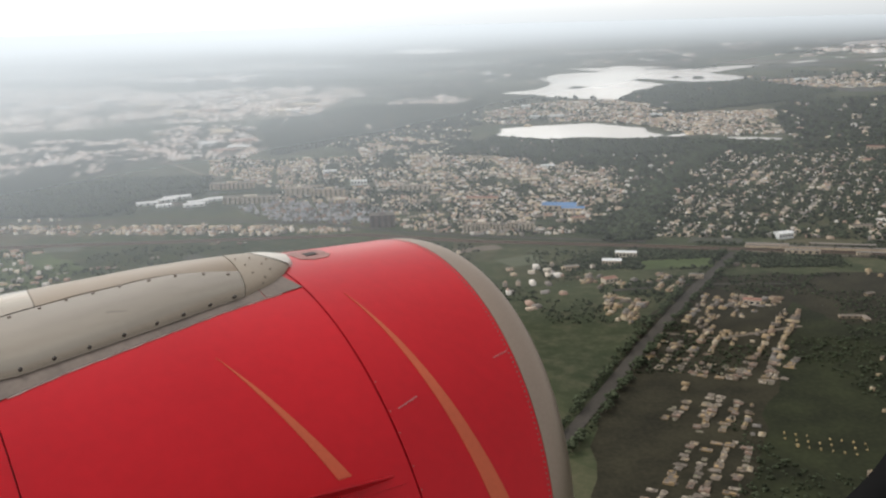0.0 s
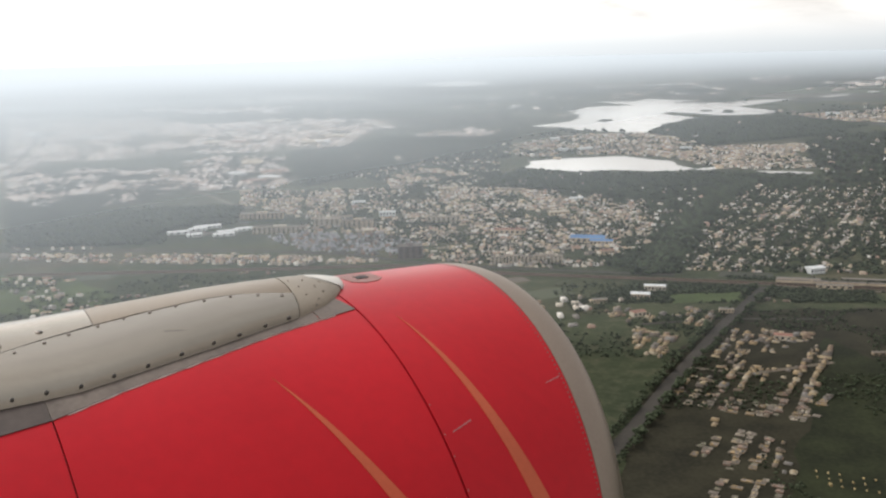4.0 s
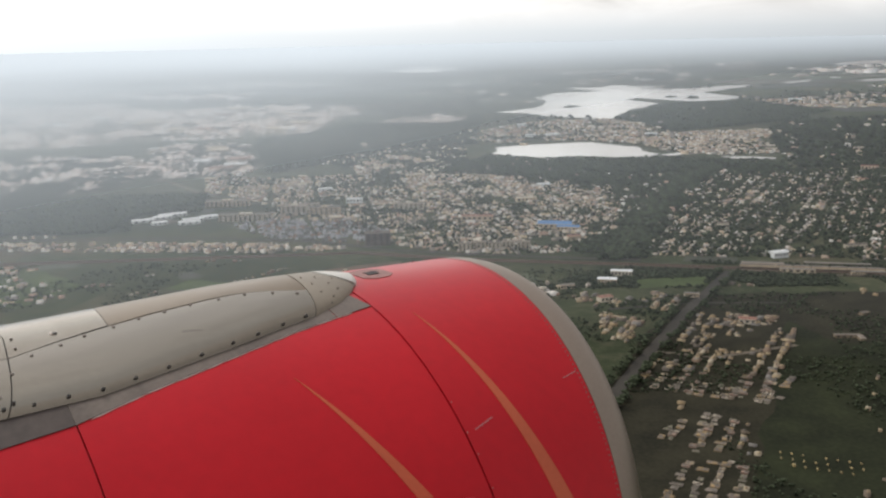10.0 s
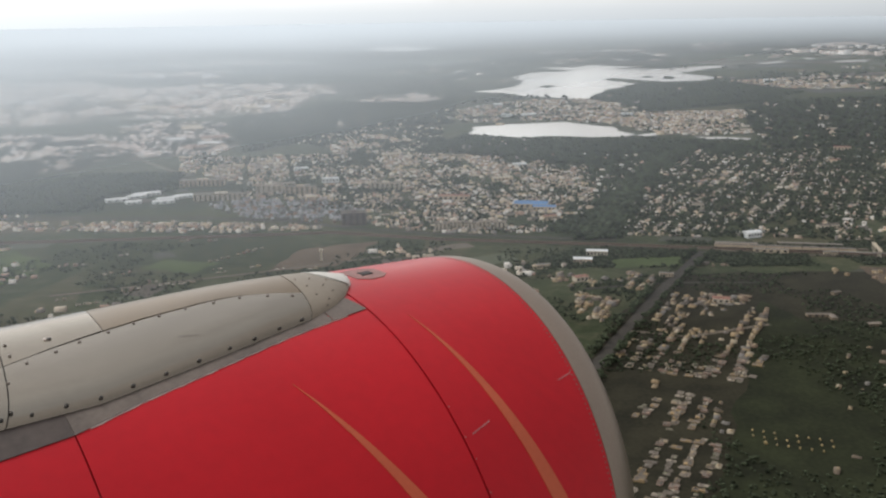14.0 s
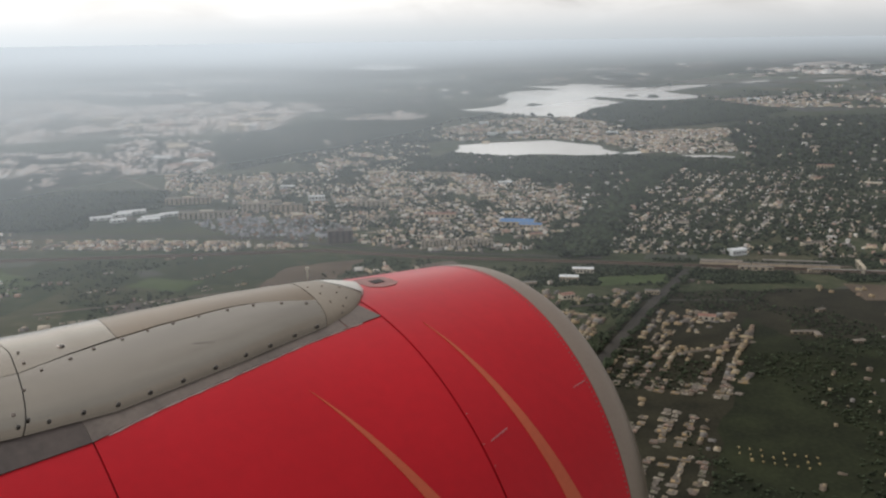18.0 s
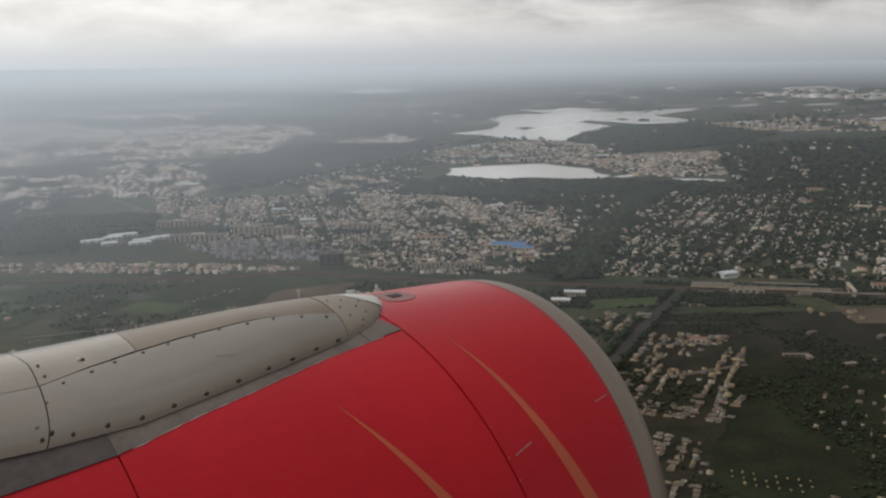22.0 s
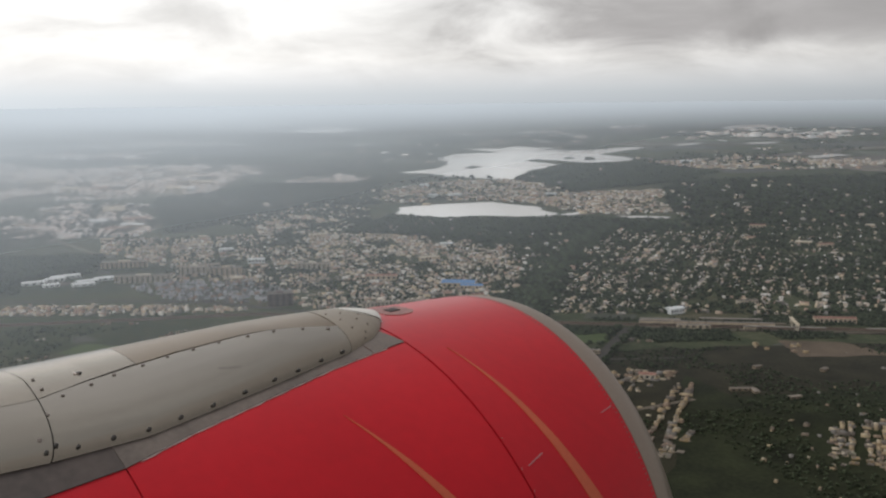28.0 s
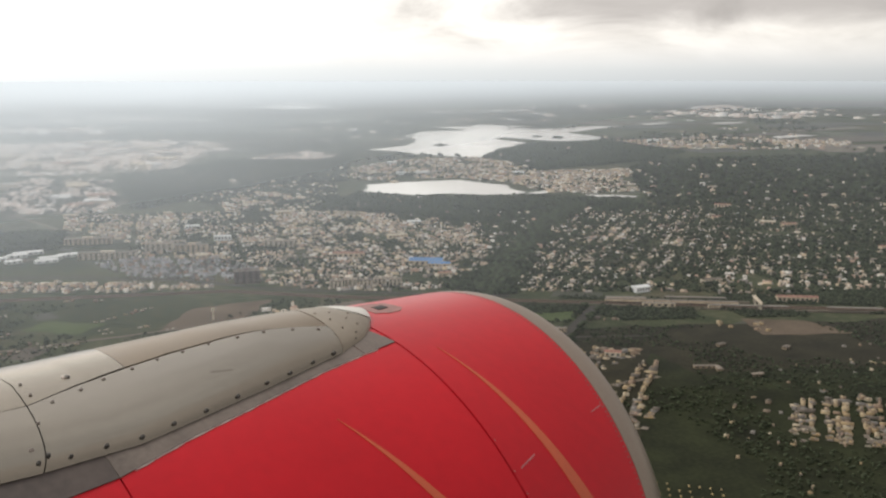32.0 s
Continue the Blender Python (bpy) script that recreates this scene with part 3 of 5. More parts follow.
# near ground is dark scrub, with the window's vignette also put into its colour
M_NEARGROUND = material("dark_ground_with_vignette", (0.021, 0.020, 0.012), 0.95, 0, 0.4, 0.05, 0.5, spec=0.1, second=(0.046, 0.042, 0.026))
M_ROAD = material("grey_asphalt", (0.055, 0.049, 0.041), 0.9, 0, 0.3, 0.05, 0.6, spec=0.2)
M_PALEROAD = material("dusty_pale_track", (0.135, 0.112, 0.085), 0.9, 0, 0.3, 0.05, 0.6, spec=0.2)
M_LEAF = material("tree_foliage", (0.044, 0.053, 0.031), 0.9, 0, 0.4, 0.2, 1.2, island=0.6, spec=0.1)
M_BARK = material("bark", (0.09, 0.07, 0.05), 0.9, 0, 0.3, 2, 9)
M_HOUSE = palette("painted_plaster_houses", ((0.56, 0.47, 0.36), (0.38, 0.31, 0.24), (0.70, 0.62, 0.51), (0.26, 0.22, 0.18), (0.50, 0.39, 0.29), (0.21, 0.185, 0.16), (0.60, 0.48, 0.33), (0.43, 0.29, 0.22), (0.33, 0.30, 0.27), (0.78, 0.73, 0.66)))
# brightness lost under the haze sheet is put into these paler far colours
M_FAR = palette("far_houses_brightened_for_haze", ((0.86, 0.76, 0.68), (0.66, 0.55, 0.48), (0.90, 0.85, 0.79), (0.50, 0.41, 0.36), (0.82, 0.68, 0.59), (0.88, 0.79, 0.70), (0.74, 0.62, 0.55), (0.90, 0.88, 0.86)))
M_NEAR = palette("tan_block_houses", ((0.281, 0.212, 0.128), (0.170, 0.132, 0.093), (0.357, 0.281, 0.170), (0.128, 0.106, 0.085), (0.425, 0.357, 0.255), (0.230, 0.162, 0.111), (0.315, 0.230, 0.128), (0.187, 0.170, 0.149)))
M_TOWN_PALE = material("pale_town_brightener", (0.40, 0.345, 0.30), 0.95, 0, 0.4, 0.011, 0.12, spec=0.1, second=(0.13, 0.13, 0.09))
M_SHED = palette("sheet_roofs", ((0.40, 0.40, 0.40), (0.28, 0.28, 0.29), (0.16, 0.15, 0.15), (0.24, 0.15, 0.11), (0.33, 0.32, 0.31), (0.12, 0.11, 0.10)))
M_WHITE = material("white_sheeting", (0.72, 0.73, 0.72), 0.6, 0, 0.12, 0.2, 2)
M_BLUE = material("blue_sheet_roof", (0.10, 0.22, 0.42), 0.5, 0, 0.2, 0.1, 2)
M_BRICK = material("brown_brick", (0.13, 0.09, 0.08), 0.85, 0, 0.25, 0.4, 3)
M_CREAM = material("cream_plaster", (0.55, 0.48, 0.37), 0.85, 0, 0.15, 0.3, 2)
M_TANWALL = material("tan_plaster", (0.50, 0.40, 0.28), 0.85, 0, 0.2, 0.3, 2)
M_ROOF = material("weathered_flat_concrete", (0.17, 0.14, 0.11), 0.9, 0, 0.3, 0.4, 3, objrand=0.35)
M_TANK = material("black_water_tank", (0.03, 0.03, 0.03), 0.5, 0, 0.2, 2, 9)
M_GLASS = material("dark_window_glass", (0.03, 0.035, 0.04), 0.2, 0, 0.2, 1, 5)
M_STEEL = material("rusty_rail_steel", (0.12, 0.08, 0.06), 0.6, 0.4, 0.3, 0.2, 3)


# The plain is flat round the aircraft and rises gently to low hills at its rim.
R_FLAT, R_RIM, D_RIM = 2600.0, 4950.0, 20000.0
K_RIM = (1 / R_FLAT - 1 / D_RIM) / (R_RIM - R_FLAT)


def rise(r):
    """Height of the ground at the distance r, for an array."""
    q = np.maximum(r, R_FLAT)
    return EYE_H * (1 - q * (1 / R_FLAT - (q - R_FLAT) * K_RIM))


def lay(x, y):
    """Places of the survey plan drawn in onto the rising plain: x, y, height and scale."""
    x, y = np.asarray(x, float), np.asarray(y, float)
    d = np.maximum(np.hypot(x, y), 1e-6)
    r = np.where(d > R_FLAT, R_FLAT + (1 / R_FLAT - 1 / np.maximum(d, R_FLAT)) / K_RIM, d)
    s = r / d
    return x * s, y * s, rise(r), s


def disc(name, lift, rim, mat, cells=144):
    """The plain, or a sheet at a height over it."""
    rad = [R_FLAT * (i / 10) ** 2 for i in range(1, 11)] + [R_FLAT + (rim - R_FLAT) * i / 28 for i in range(1, 29)]
    zs = rise(np.array(rad)) + lift
    verts, faces = [(0, 0, lift)], []
    for r, z in zip(rad, zs):
        for i in range(cells):
            a = 2 * math.pi * i / cells
            verts.append((r * math.sin(a), r * math.cos(a), float(z)))
    for i in range(cells):
        faces.append((0, 1 + (i + 1) % cells, 1 + i))
    for k in range(len(rad) - 1):
        for i in range(cells):
            a, b = 1 + k * cells + i, 1 + k * cells + (i + 1) % cells
            faces.append((a, b, b + cells, a + cells))
    ob = fix_normals(link(name, verts, faces, mat))
    ob.data.shade_smooth()
    return ob


tagged(disc("ground", 0, R_RIM, M_GROUND), "green and brown scrub plain reaching a hazy horizon", "ground", kind="structure")


def shore(points, jitter, seed, sub=7):
    """A wavy closed outline round a few corner points."""
    rng = random.Random(seed)
    out = []
    n = len(points)
    for i in range(n):
        p0, p1 = Vector(points[i]), Vector(points[(i + 1) % n])
        nrm = Vector((p1.y - p0.y, p0.x - p1.x)).normalized()
        for k in range(sub):
            t = k / sub
            w = jitter * (p1 - p0).length * math.sin(math.pi * t) * rng.uniform(-1, 1)
            out.append(p0.lerp(p1, t) + nrm * w)
    return out


def sheet(name, outline, z, mat, label, category, kind="structure"):
    X, Y, Z, _ = lay([p[0] for p in outline], [p[1] for p in outline])
    bm = bmesh.new()
    vs = [bm.verts.new((a, b, c + z)) for a, b, c in zip(X, Y, Z)]
    bm.faces.new(vs)
    bmesh.ops.triangulate(bm, faces=bm.faces[:])
    bmesh.ops.recalc_face_normals(bm, faces=bm.faces[:])
    if bm.faces[:][0].normal.z < 0:
        bmesh.ops.reverse_faces(bm, faces=bm.faces[:])
    me = bpy.data.meshes.new(name)
    bm.to_mesh(me)
    bm.free()
    me.materials.append(mat)
    return tagged(new(name, me), label, category, kind=kind)


BIG_LAKE = [(157, 2234), (221, 2292), (271, 2377), (309, 2560), (302, 2758), (379, 2938), (524, 2980), (442, 3239), (561, 3190), (623, 3324), (755, 3176), (664, 3059), (830, 3034),
            (971, 3138), (1082, 3146), (900, 2935), (787, 2783), (837, 2562), (756, 2464), (662, 2440), (563, 2623), (519, 2561), (571, 2396), (444, 2178), (441, 2113), (366, 1978), (294, 2048)]
SMALL_LAKE = [(91, 1425), (106, 1514), (148, 1532), (205, 1548), (261, 1557), (282, 1520), (320, 1474), (315, 1422), (330, 1377), (308, 1353), (274, 1345), (215, 1380), (164, 1367), (126, 1392)]
FAR_LAKE = [(-213, 5263), (-143, 5840), (-44, 6155), (130, 5730), (207, 5198), (49, 4993), (-93, 4962)]
sheet("lake", shore(BIG_LAKE, 0.06, 3), 0.9, M_WATER, "large lake with a ragged shore, painted as pale as reflected cloud", "lake")
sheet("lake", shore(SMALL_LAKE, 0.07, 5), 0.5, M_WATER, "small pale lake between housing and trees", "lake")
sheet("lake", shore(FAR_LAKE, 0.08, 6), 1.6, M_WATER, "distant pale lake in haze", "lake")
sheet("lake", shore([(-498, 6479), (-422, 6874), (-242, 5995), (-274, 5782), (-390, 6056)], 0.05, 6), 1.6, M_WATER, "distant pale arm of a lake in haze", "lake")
for i_, (pts_, lab_) in enumerate((
        ([(330, 1370), (366, 1393), (359, 1366), (334, 1356)], "narrow pale pond beside the lake"),
        ([(406, 1339), (439, 1328), (475, 1310), (467, 1292), (411, 1313)], "narrow pale pond beside the lake"),
        ([(779, 2033), (833, 2070), (818, 2026), (780, 2003)], "small pale pond in dark woods"),
        ([(1181, 3253), (1328, 3379), (1288, 3264), (1173, 3178)], "small distant pond"),
        ([(1457, 3300), (1636, 3379), (1546, 3234), (1443, 3222)], "small distant pond"),
        ([(879, 4619), (1032, 4804), (980, 4583), (877, 4471)], "small distant pond in haze"),
        ([(619, 5428), (699, 5554), (673, 5305), (609, 5233)], "small distant pond in haze"),
        ([(1306, 2530), (1424, 2606), (1455, 2547), (1286, 2462)], "small distant pond"),
        ([(1686, 3877), (2438, 4287), (2335, 4105), (1642, 3722)], "long distant strip of pale water"))):
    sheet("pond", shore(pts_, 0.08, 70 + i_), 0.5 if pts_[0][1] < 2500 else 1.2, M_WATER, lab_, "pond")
sheet("island", shore([(325, 2356), (352, 2400), (369, 2357), (341, 2315)], 0.15, 11), 1.5, M_DARKFIELD, "small wooded island in the lake", "island")
sheet("island", shore([(642, 2643), (669, 2675), (678, 2635), (651, 2604)], 0.15, 12), 1.9, M_DARKFIELD, "small wooded island in the lake", "island")
sheet("island", shore([(683, 2572), (724, 2662), (721, 2588), (689, 2524)], 0.15, 13), 1.9, M_DARKFIELD, "small wooded island in the lake", "island")

WOOD_W = [(-540, 1122), (-343, 1098), (-255, 1088), (-239, 987), (-299, 953), (-284, 883), (-351, 875), (-427, 878)]
WOOD_D = [(-303, 1718), (-215, 1807), (-144, 1987), (97, 1945), (73, 1569), (-76, 1525), (-148, 1365), (-212, 1268), (-255, 1461)]
WOOD_L = [(9, 1228), (86, 1412), (154, 1349), (326, 1325), (466, 1268), (453, 1170), (349, 1184), (299, 1103), (202, 1081), (122, 1188)]
WOOD_R = [(682, 1868), (1900, 2050), (1250, 1180), (731, 1186), (557, 1209), (462, 1195), (508, 1393), (601, 1694)]
WOOD_S = [(441, 2113), (580, 2374), (791, 2413), (848, 2051), (674, 1844), (427, 1702), (383, 2003)]
SCRUB = [(212, 551), (224, 506), (292, 510), (379, 492), (223, 276), (88, 279), (119, 333), (160, 424)]
for i_, (pts_, mat_, lab_) in enumerate((
        ([(50, 262), (60, 360), (100, 480), (165, 615), (300, 610), (480, 600), (520, 480), (400, 400), (230, 262)], M_NEARGROUND, "dark ground between the housing strips"),
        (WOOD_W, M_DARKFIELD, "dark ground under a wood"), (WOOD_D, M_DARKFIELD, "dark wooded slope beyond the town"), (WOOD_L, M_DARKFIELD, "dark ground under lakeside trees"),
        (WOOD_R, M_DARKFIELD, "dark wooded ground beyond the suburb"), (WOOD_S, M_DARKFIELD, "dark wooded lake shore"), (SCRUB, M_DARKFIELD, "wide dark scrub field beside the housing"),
        ([(144, 659), (194, 662), (190, 638), (141, 634)], M_GRASS, "green field beside the railway"), ([(-81, 713), (-22, 735), (-52, 659), (-98, 648)], M_SOIL, "bare brown ground"),
        ([(306, 624), (347, 612), (364, 575), (301, 581)], M_SOIL, "bare brown ground"), ([(392, 1061), (447, 1067), (442, 995), (382, 984)], M_SOIL, "bare brown ground among houses"),
        ([(-396, 763), (-307, 735), (-253, 679), (-277, 622), (-363, 659)], M_GRASS, "green field"), ([(-178, 690), (-135, 676), (-150, 650), (-190, 664)], M_GRASS, "small green field"))):
    sheet("field", shore(pts_, 0.05, 20 + i_), 0.2 + 0.004 * i_, mat_, lab_, "field")


def ribbon(name, pts, width, z, mat, label, category="road"):
    verts, faces = [], []
    for i, p in enumerate(pts):
        a, b = Vector(pts[max(0, i - 1)]), Vector(pts[min(len(pts) - 1, i + 1)])
        t = (b - a).normalized()
        nrm = Vector((-t.y, t.x)) * width / 2
        q = Vector(p)
        verts += [(*(q + nrm), z), (*(q - nrm), z)]
    for i in range(len(pts) - 1):
        faces.append((2 * i, 2 * i + 1, 2 * i + 3, 2 * i + 2))
    return tagged(fix_normals(link(name, verts, faces, mat)), label, category, kind="structure")


RAIL = [(-371, 757), (-220, 761), (-60, 769), (22, 736), (154, 704), (254, 677), (354, 650), (471, 619)]
CANAL = [(145, 724), (187, 837), (243, 982), (303, 1117), (364, 1235)]
AVENUE = [(40, 345), (76, 417), (106, 478), (160, 581), (215, 676)]
MAIN = [(-417, 857), (-343, 854), (-193, 843), (-102, 818), (-32, 775), (31, 752), (160, 718)]
ribbon("road", AVENUE, 6.5, 0.45, M_ROAD, "grey tree-lined avenue between housing blocks")
ribbon("road", CANAL, 26, 0.4, M_DARKFIELD, "dark tree belt along a canal", "tree belt")
ribbon("road", MAIN, 6, 0.46, M_ROAD, "grey main road along the row of houses")
ribbon("railway", RAIL, 11, 0.42, M_SOIL, "brown railway bed with tracks", "railway")
ribbon("road", [(200, 690), (260, 664), (360, 637), (480, 605)], 3, 0.44, M_PALEROAD, "pale road beside the railway")
ribbon("road", [(-900, 2060), (-500, 2010), (-200, 1900)], 8, 0.45, M_PALEROAD, "pale road through the far town")
ribbon("road", [(-420, 1500), (-380, 1290), (-260, 1100)], 6, 0.45, M_PALEROAD, "pale road through the far town")


def rails():
    for off in (-3.2, -1.7, 1.5, 3.0):
        verts, faces = [], []
        for i, p in enumerate(RAIL):
            for dz, dx in ((0.42, -0.1), (0.75, -0.1), (0.75, 0.1), (0.42, 0.1)):
                verts.append((p[0] + (off + dx) * 0.25, p[1] + off + dx, dz))
        for i in range(len(RAIL) - 1):
            for k in range(4):
                a, b = i * 4 + k, i * 4 + (k + 1) % 4
                faces.append((a, b, b + 4, a + 4))
        tagged(fix_normals(link("rail", verts, faces, M_STEEL)), "rust-brown steel rail on the railway bed", "rail", "railway rails")


rails()


# ---------- town ----------
def inside(poly, x, y):
    r = np.zeros(len(x), bool)
    j = len(poly) - 1
    for i in range(len(poly)):
        xi, yi, xj, yj = *poly[i], *poly[j]
        c = ((yi > y) != (yj > y)) & (x < (xj - xi) * (y - yi) / (yj - yi + 1e-9) + xi)
        r ^= c
        j = i
    return r


def near_line(pts, x, y, d):
    r = np.zeros(len(x), bool)
    for (x0, y0), (x1, y1) in zip(pts, pts[1:]):
        L = (x1 - x0) ** 2 + (y1 - y0) ** 2
        t = np.clip(((x - x0) * (x1 - x0) + (y - y0) * (y1 - y0)) / L, 0, 1)
        r |= (x - x0 - t * (x1 - x0)) ** 2 + (y - y0 - t * (y1 - y0)) ** 2 < d * d
    return r


def clear(x, y, canal=14, road=7.0):
    bad = near_line(CANAL, x, y, canal) | near_line(RAIL, x, y, 11) | near_line(AVENUE, x, y, road) | near_line(MAIN, x, y, road)
    for lake in (BIG_LAKE, SMALL_LAKE, FAR_LAKE):
        bad |= inside(lake, x, y)
    return ~bad


def value_noise(x, y, size, seed):
    """Smooth random field between 0 and 1."""
    rng = np.random.default_rng(seed)
    grid = rng.random((64, 64))
    u, v = x / size, y / size
    i, j = np.floor(u).astype(int), np.floor(v).astype(int)
    fu, fv = u - i, v - j
    fu, fv = fu * fu * (3 - 2 * fu), fv * fv * (3 - 2 * fv)
    a, b = grid[i % 64, j % 64], grid[(i + 1) % 64, j % 64]
    c, d = grid[i % 64, (j + 1) % 64], grid[(i + 1) % 64, (j + 1) % 64]
    return (a * (1 - fu) + b * fu) * (1 - fv) + (c * (1 - fu) + d * fu) * fv


def plots(poly, step, angle, block, fill, seed, jitter=0.2, patch=60.0, rows=3, aspect=1.0):
    """House plots on a street grid turned by angle; every block-th column and rows-th row is a street."""
    rng = np.random.default_rng(seed)
    xs, ys = [p[0] for p in poly], [p[1] for p in poly]
    cx, cy, R = sum(xs) / len(xs), sum(ys) / len(ys), max(max(xs) - min(xs), max(ys) - min(ys))
    n = int(R / step) + 1
    gi, gj = np.meshgrid(np.arange(-n, n), np.arange(-n, n))
    gi, gj = gi.ravel(), gj.ravel()
    keep = (gi % (block * 2 + 1) != 0) & (gj % rows != 0)
    gi, gj = gi[keep], gj[keep]
    u, v = gi * step + rng.normal(0, step * jitter, len(gi)), gj * step + rng.normal(0, step * jitter, len(gi))
    c, s = math.cos(radians(angle)), math.sin(radians(angle))
    x, y = cx + u * c - v * s, cy + u * s + v * c
    ok = inside(poly, x, y) & clear(x, y)
    ok &= value_noise(x * aspect, y, patch, seed) * 0.65 + rng.random(len(x)) * 0.35 < fill
    return x[ok], y[ok]


def mesh_of(name, verts, faces, mat):
    k = faces.shape[1]
    me = bpy.data.meshes.new(name)
    me.vertices.add(len(verts))
    me.vertices.foreach_set("co", verts.ravel())
    me.loops.add(faces.size)
    me.loops.foreach_set("vertex_index", faces.ravel().astype(np.int32))
    me.polygons.add(len(faces))
    me.polygons.foreach_set("loop_start", np.arange(0, faces.size, k, dtype=np.int32))
    me.update(calc_edges=True)
    me.materials.append(mat)
    return new(name, me)


def boxes(name, x, y, sx, sz, angle, mat, label, category, seed, upper=0.35):
    """Many flat-roofed houses with wings and roof rooms, joined."""
    rng = np.random.default_rng(seed)
    n = len(x)
    x, y, z, s = lay(x, y)
    ang = np.full(n, radians(angle)) + rng.choice([0, 0, math.pi / 2], n) + rng.normal(0, 0.06, n)
    shape = np.array([(-1, -1, 0), (1, -1, 0), (1, 1, 0), (-1, 1, 0), (-1, -1, 1), (1, -1, 1), (1, 1, 1), (-1, 1, 1)], float)
    quads = np.array([(0, 1, 5, 4), (1, 2, 6, 5), (2, 3, 7, 6), (3, 0, 4, 7), (4, 5, 6, 7)])

    def cubes(k, ox, oy, hx, hy, z0, z1):
        v = np.repeat(shape[None], k.sum(), 0)
        lx, ly = (v[:, :, 0] * hx[k][:, None] + ox[k][:, None]), (v[:, :, 1] * hy[k][:, None] + oy[k][:, None])
        c, q = np.cos(ang[k])[:, None], np.sin(ang[k])[:, None]
        Z = z[k][:, None] + z0[k][:, None] + v[:, :, 2] * (z1 - z0)[k][:, None]
        return np.stack([x[k][:, None] + lx * c - ly * q, y[k][:, None] + lx * q + ly * c, Z], 2).reshape(-1, 3)

    hx, hy, hz = rng.uniform(*sx, n) / 2 * s, rng.uniform(*sx, n) / 2 * s, rng.uniform(*sz, n) * s
    hx, hy = hx * rng.choice((0.6, 0.8, 1.1, 1.5), n), hy * rng.choice((0.55, 0.8, 1.1), n)
    zero, every = np.zeros(n), np.ones(n, bool)
    top = hz * rng.uniform(1.2, 1.5, n)
    parts = [cubes(every, zero, zero, hx, hy, zero - 0.3, hz)]
    k = rng.random(n) < upper
    parts.append(cubes(k, hx * rng.uniform(-0.4, 0.4, n), hy * rng.uniform(-0.4, 0.4, n), hx * 0.45, hy * 0.5, hz - 0.05, top))
    k = rng.random(n) < 0.45
    parts.append(cubes(k, hx * 0.9 * rng.choice((-1, 1), n), hy * rng.uniform(-0.5, 0.5, n), hx * 0.5, hy * 0.6, zero - 0.3, hz * rng.uniform(0.45, 0.8, n)))
    verts = np.concatenate(parts)
    m = len(verts) // 8
    faces = (quads[None] + (np.arange(m) * 8)[:, None, None]).reshape(-1, 4)
    return tagged(mesh_of(name, verts, faces, mat), label, category, kind="stuff")


def trees(name, x, y, size, seed, label, lobes=3):
    """Many rough crowns of a few uneven clumps each, joined."""
    rng = np.random.default_rng(seed)
    bm = bmesh.new()
    bmesh.ops.create_icosphere(bm, subdivisions=1, radius=1)
    base = np.array([v.co[:] for v in bm.verts])
    tri = np.array([[v.index for v in f.verts] for f in bm.faces])
    bm.free()
    x, y, z, k = lay(x, y)
    n = len(x) * lobes
    cx, cy, z = np.repeat(x, lobes), np.repeat(y, lobes), np.repeat(z, lobes)
    s = np.repeat(rng.uniform(size[0], size[1], len(x)) * k, lobes)
    cx, cy = cx + rng.normal(0, 0.5, n) * s, cy + rng.normal(0, 0.5, n) * s
    r = s * rng.uniform(0.4, 0.75, n)
    cz = z + s * rng.uniform(0.3, 0.95, n)
    v = base[None] * (r[:, None, None] * rng.uniform(0.6, 1.35, (n, len(base), 1)))
    v[:, :, 2] *= 0.8
    v += np.stack([cx, cy, cz], 1)[:, None]
    faces = (tri[None] + (np.arange(n) * len(base))[:, None, None]).reshape(-1, 3)
    return tagged(mesh_of(name, v.reshape(-1, 3), faces, M_LEAF), label, "trees", kind="stuff")


def scatter(poly, count, seed, patch=50, fill=1.0, canal=0.0, road=5.0):
    rng = np.random.default_rng(seed)
    xs, ys = [p[0] for p in poly], [p[1] for p in poly]
    x, y = rng.uniform(min(xs), max(xs), count), rng.uniform(min(ys), max(ys), count)
    ok = inside(poly, x, y) & clear(x, y, canal, road) & (value_noise(x, y, patch, seed + 1) < fill)
    return x[ok], y[ok]


TOWN_A = [(-1398, 2979), (-1088, 2812), (-904, 2821), (-683, 2471), (-537, 2649), (-354, 2633), (-200, 2493), (-156, 2260), (-195, 2051), (-228, 1831), (-291, 1767), (-387, 1741), (-530, 1725), (-644, 1643), (-783, 1647)]
TOWN_B = [(-451, 1565), (-434, 1673), (-300, 1617), (-304, 1543), (-229, 1352), (-250, 1257), (-351, 1244), (-407, 1283)]
TOWN_B2 = [(-703, 1476), (-593, 1510), (-460, 1490), (-390, 1281), (-383, 1145), (-449, 1132), (-540, 1122)]
TOWN_C = [(-286, 1226), (-92, 1231), (10, 1239), (120, 1173), (222, 1074), (200, 939), (158, 828), (110, 756), (77, 751), (22, 750), (-33, 799), (-77, 866), (-151, 887), (-183, 1033), (-261, 1113)]
TOWN_E = [(-160, 1367), (-111, 1507), (53, 1538), (52, 1350), (2, 1229), (-92, 1242), (-113, 1318)]
SHANTY = [(-190, 900), (-157, 925), (-80, 910), (-36, 866), (-62, 805), (-131, 821)]
LAKESIDE = [(82, 1758), (188, 1942), (366, 1978), (423, 1838), (423, 1682), (599, 1694), (499, 1367), (414, 1351), (352, 1416), (335, 1512), (258, 1593), (92, 1583)]
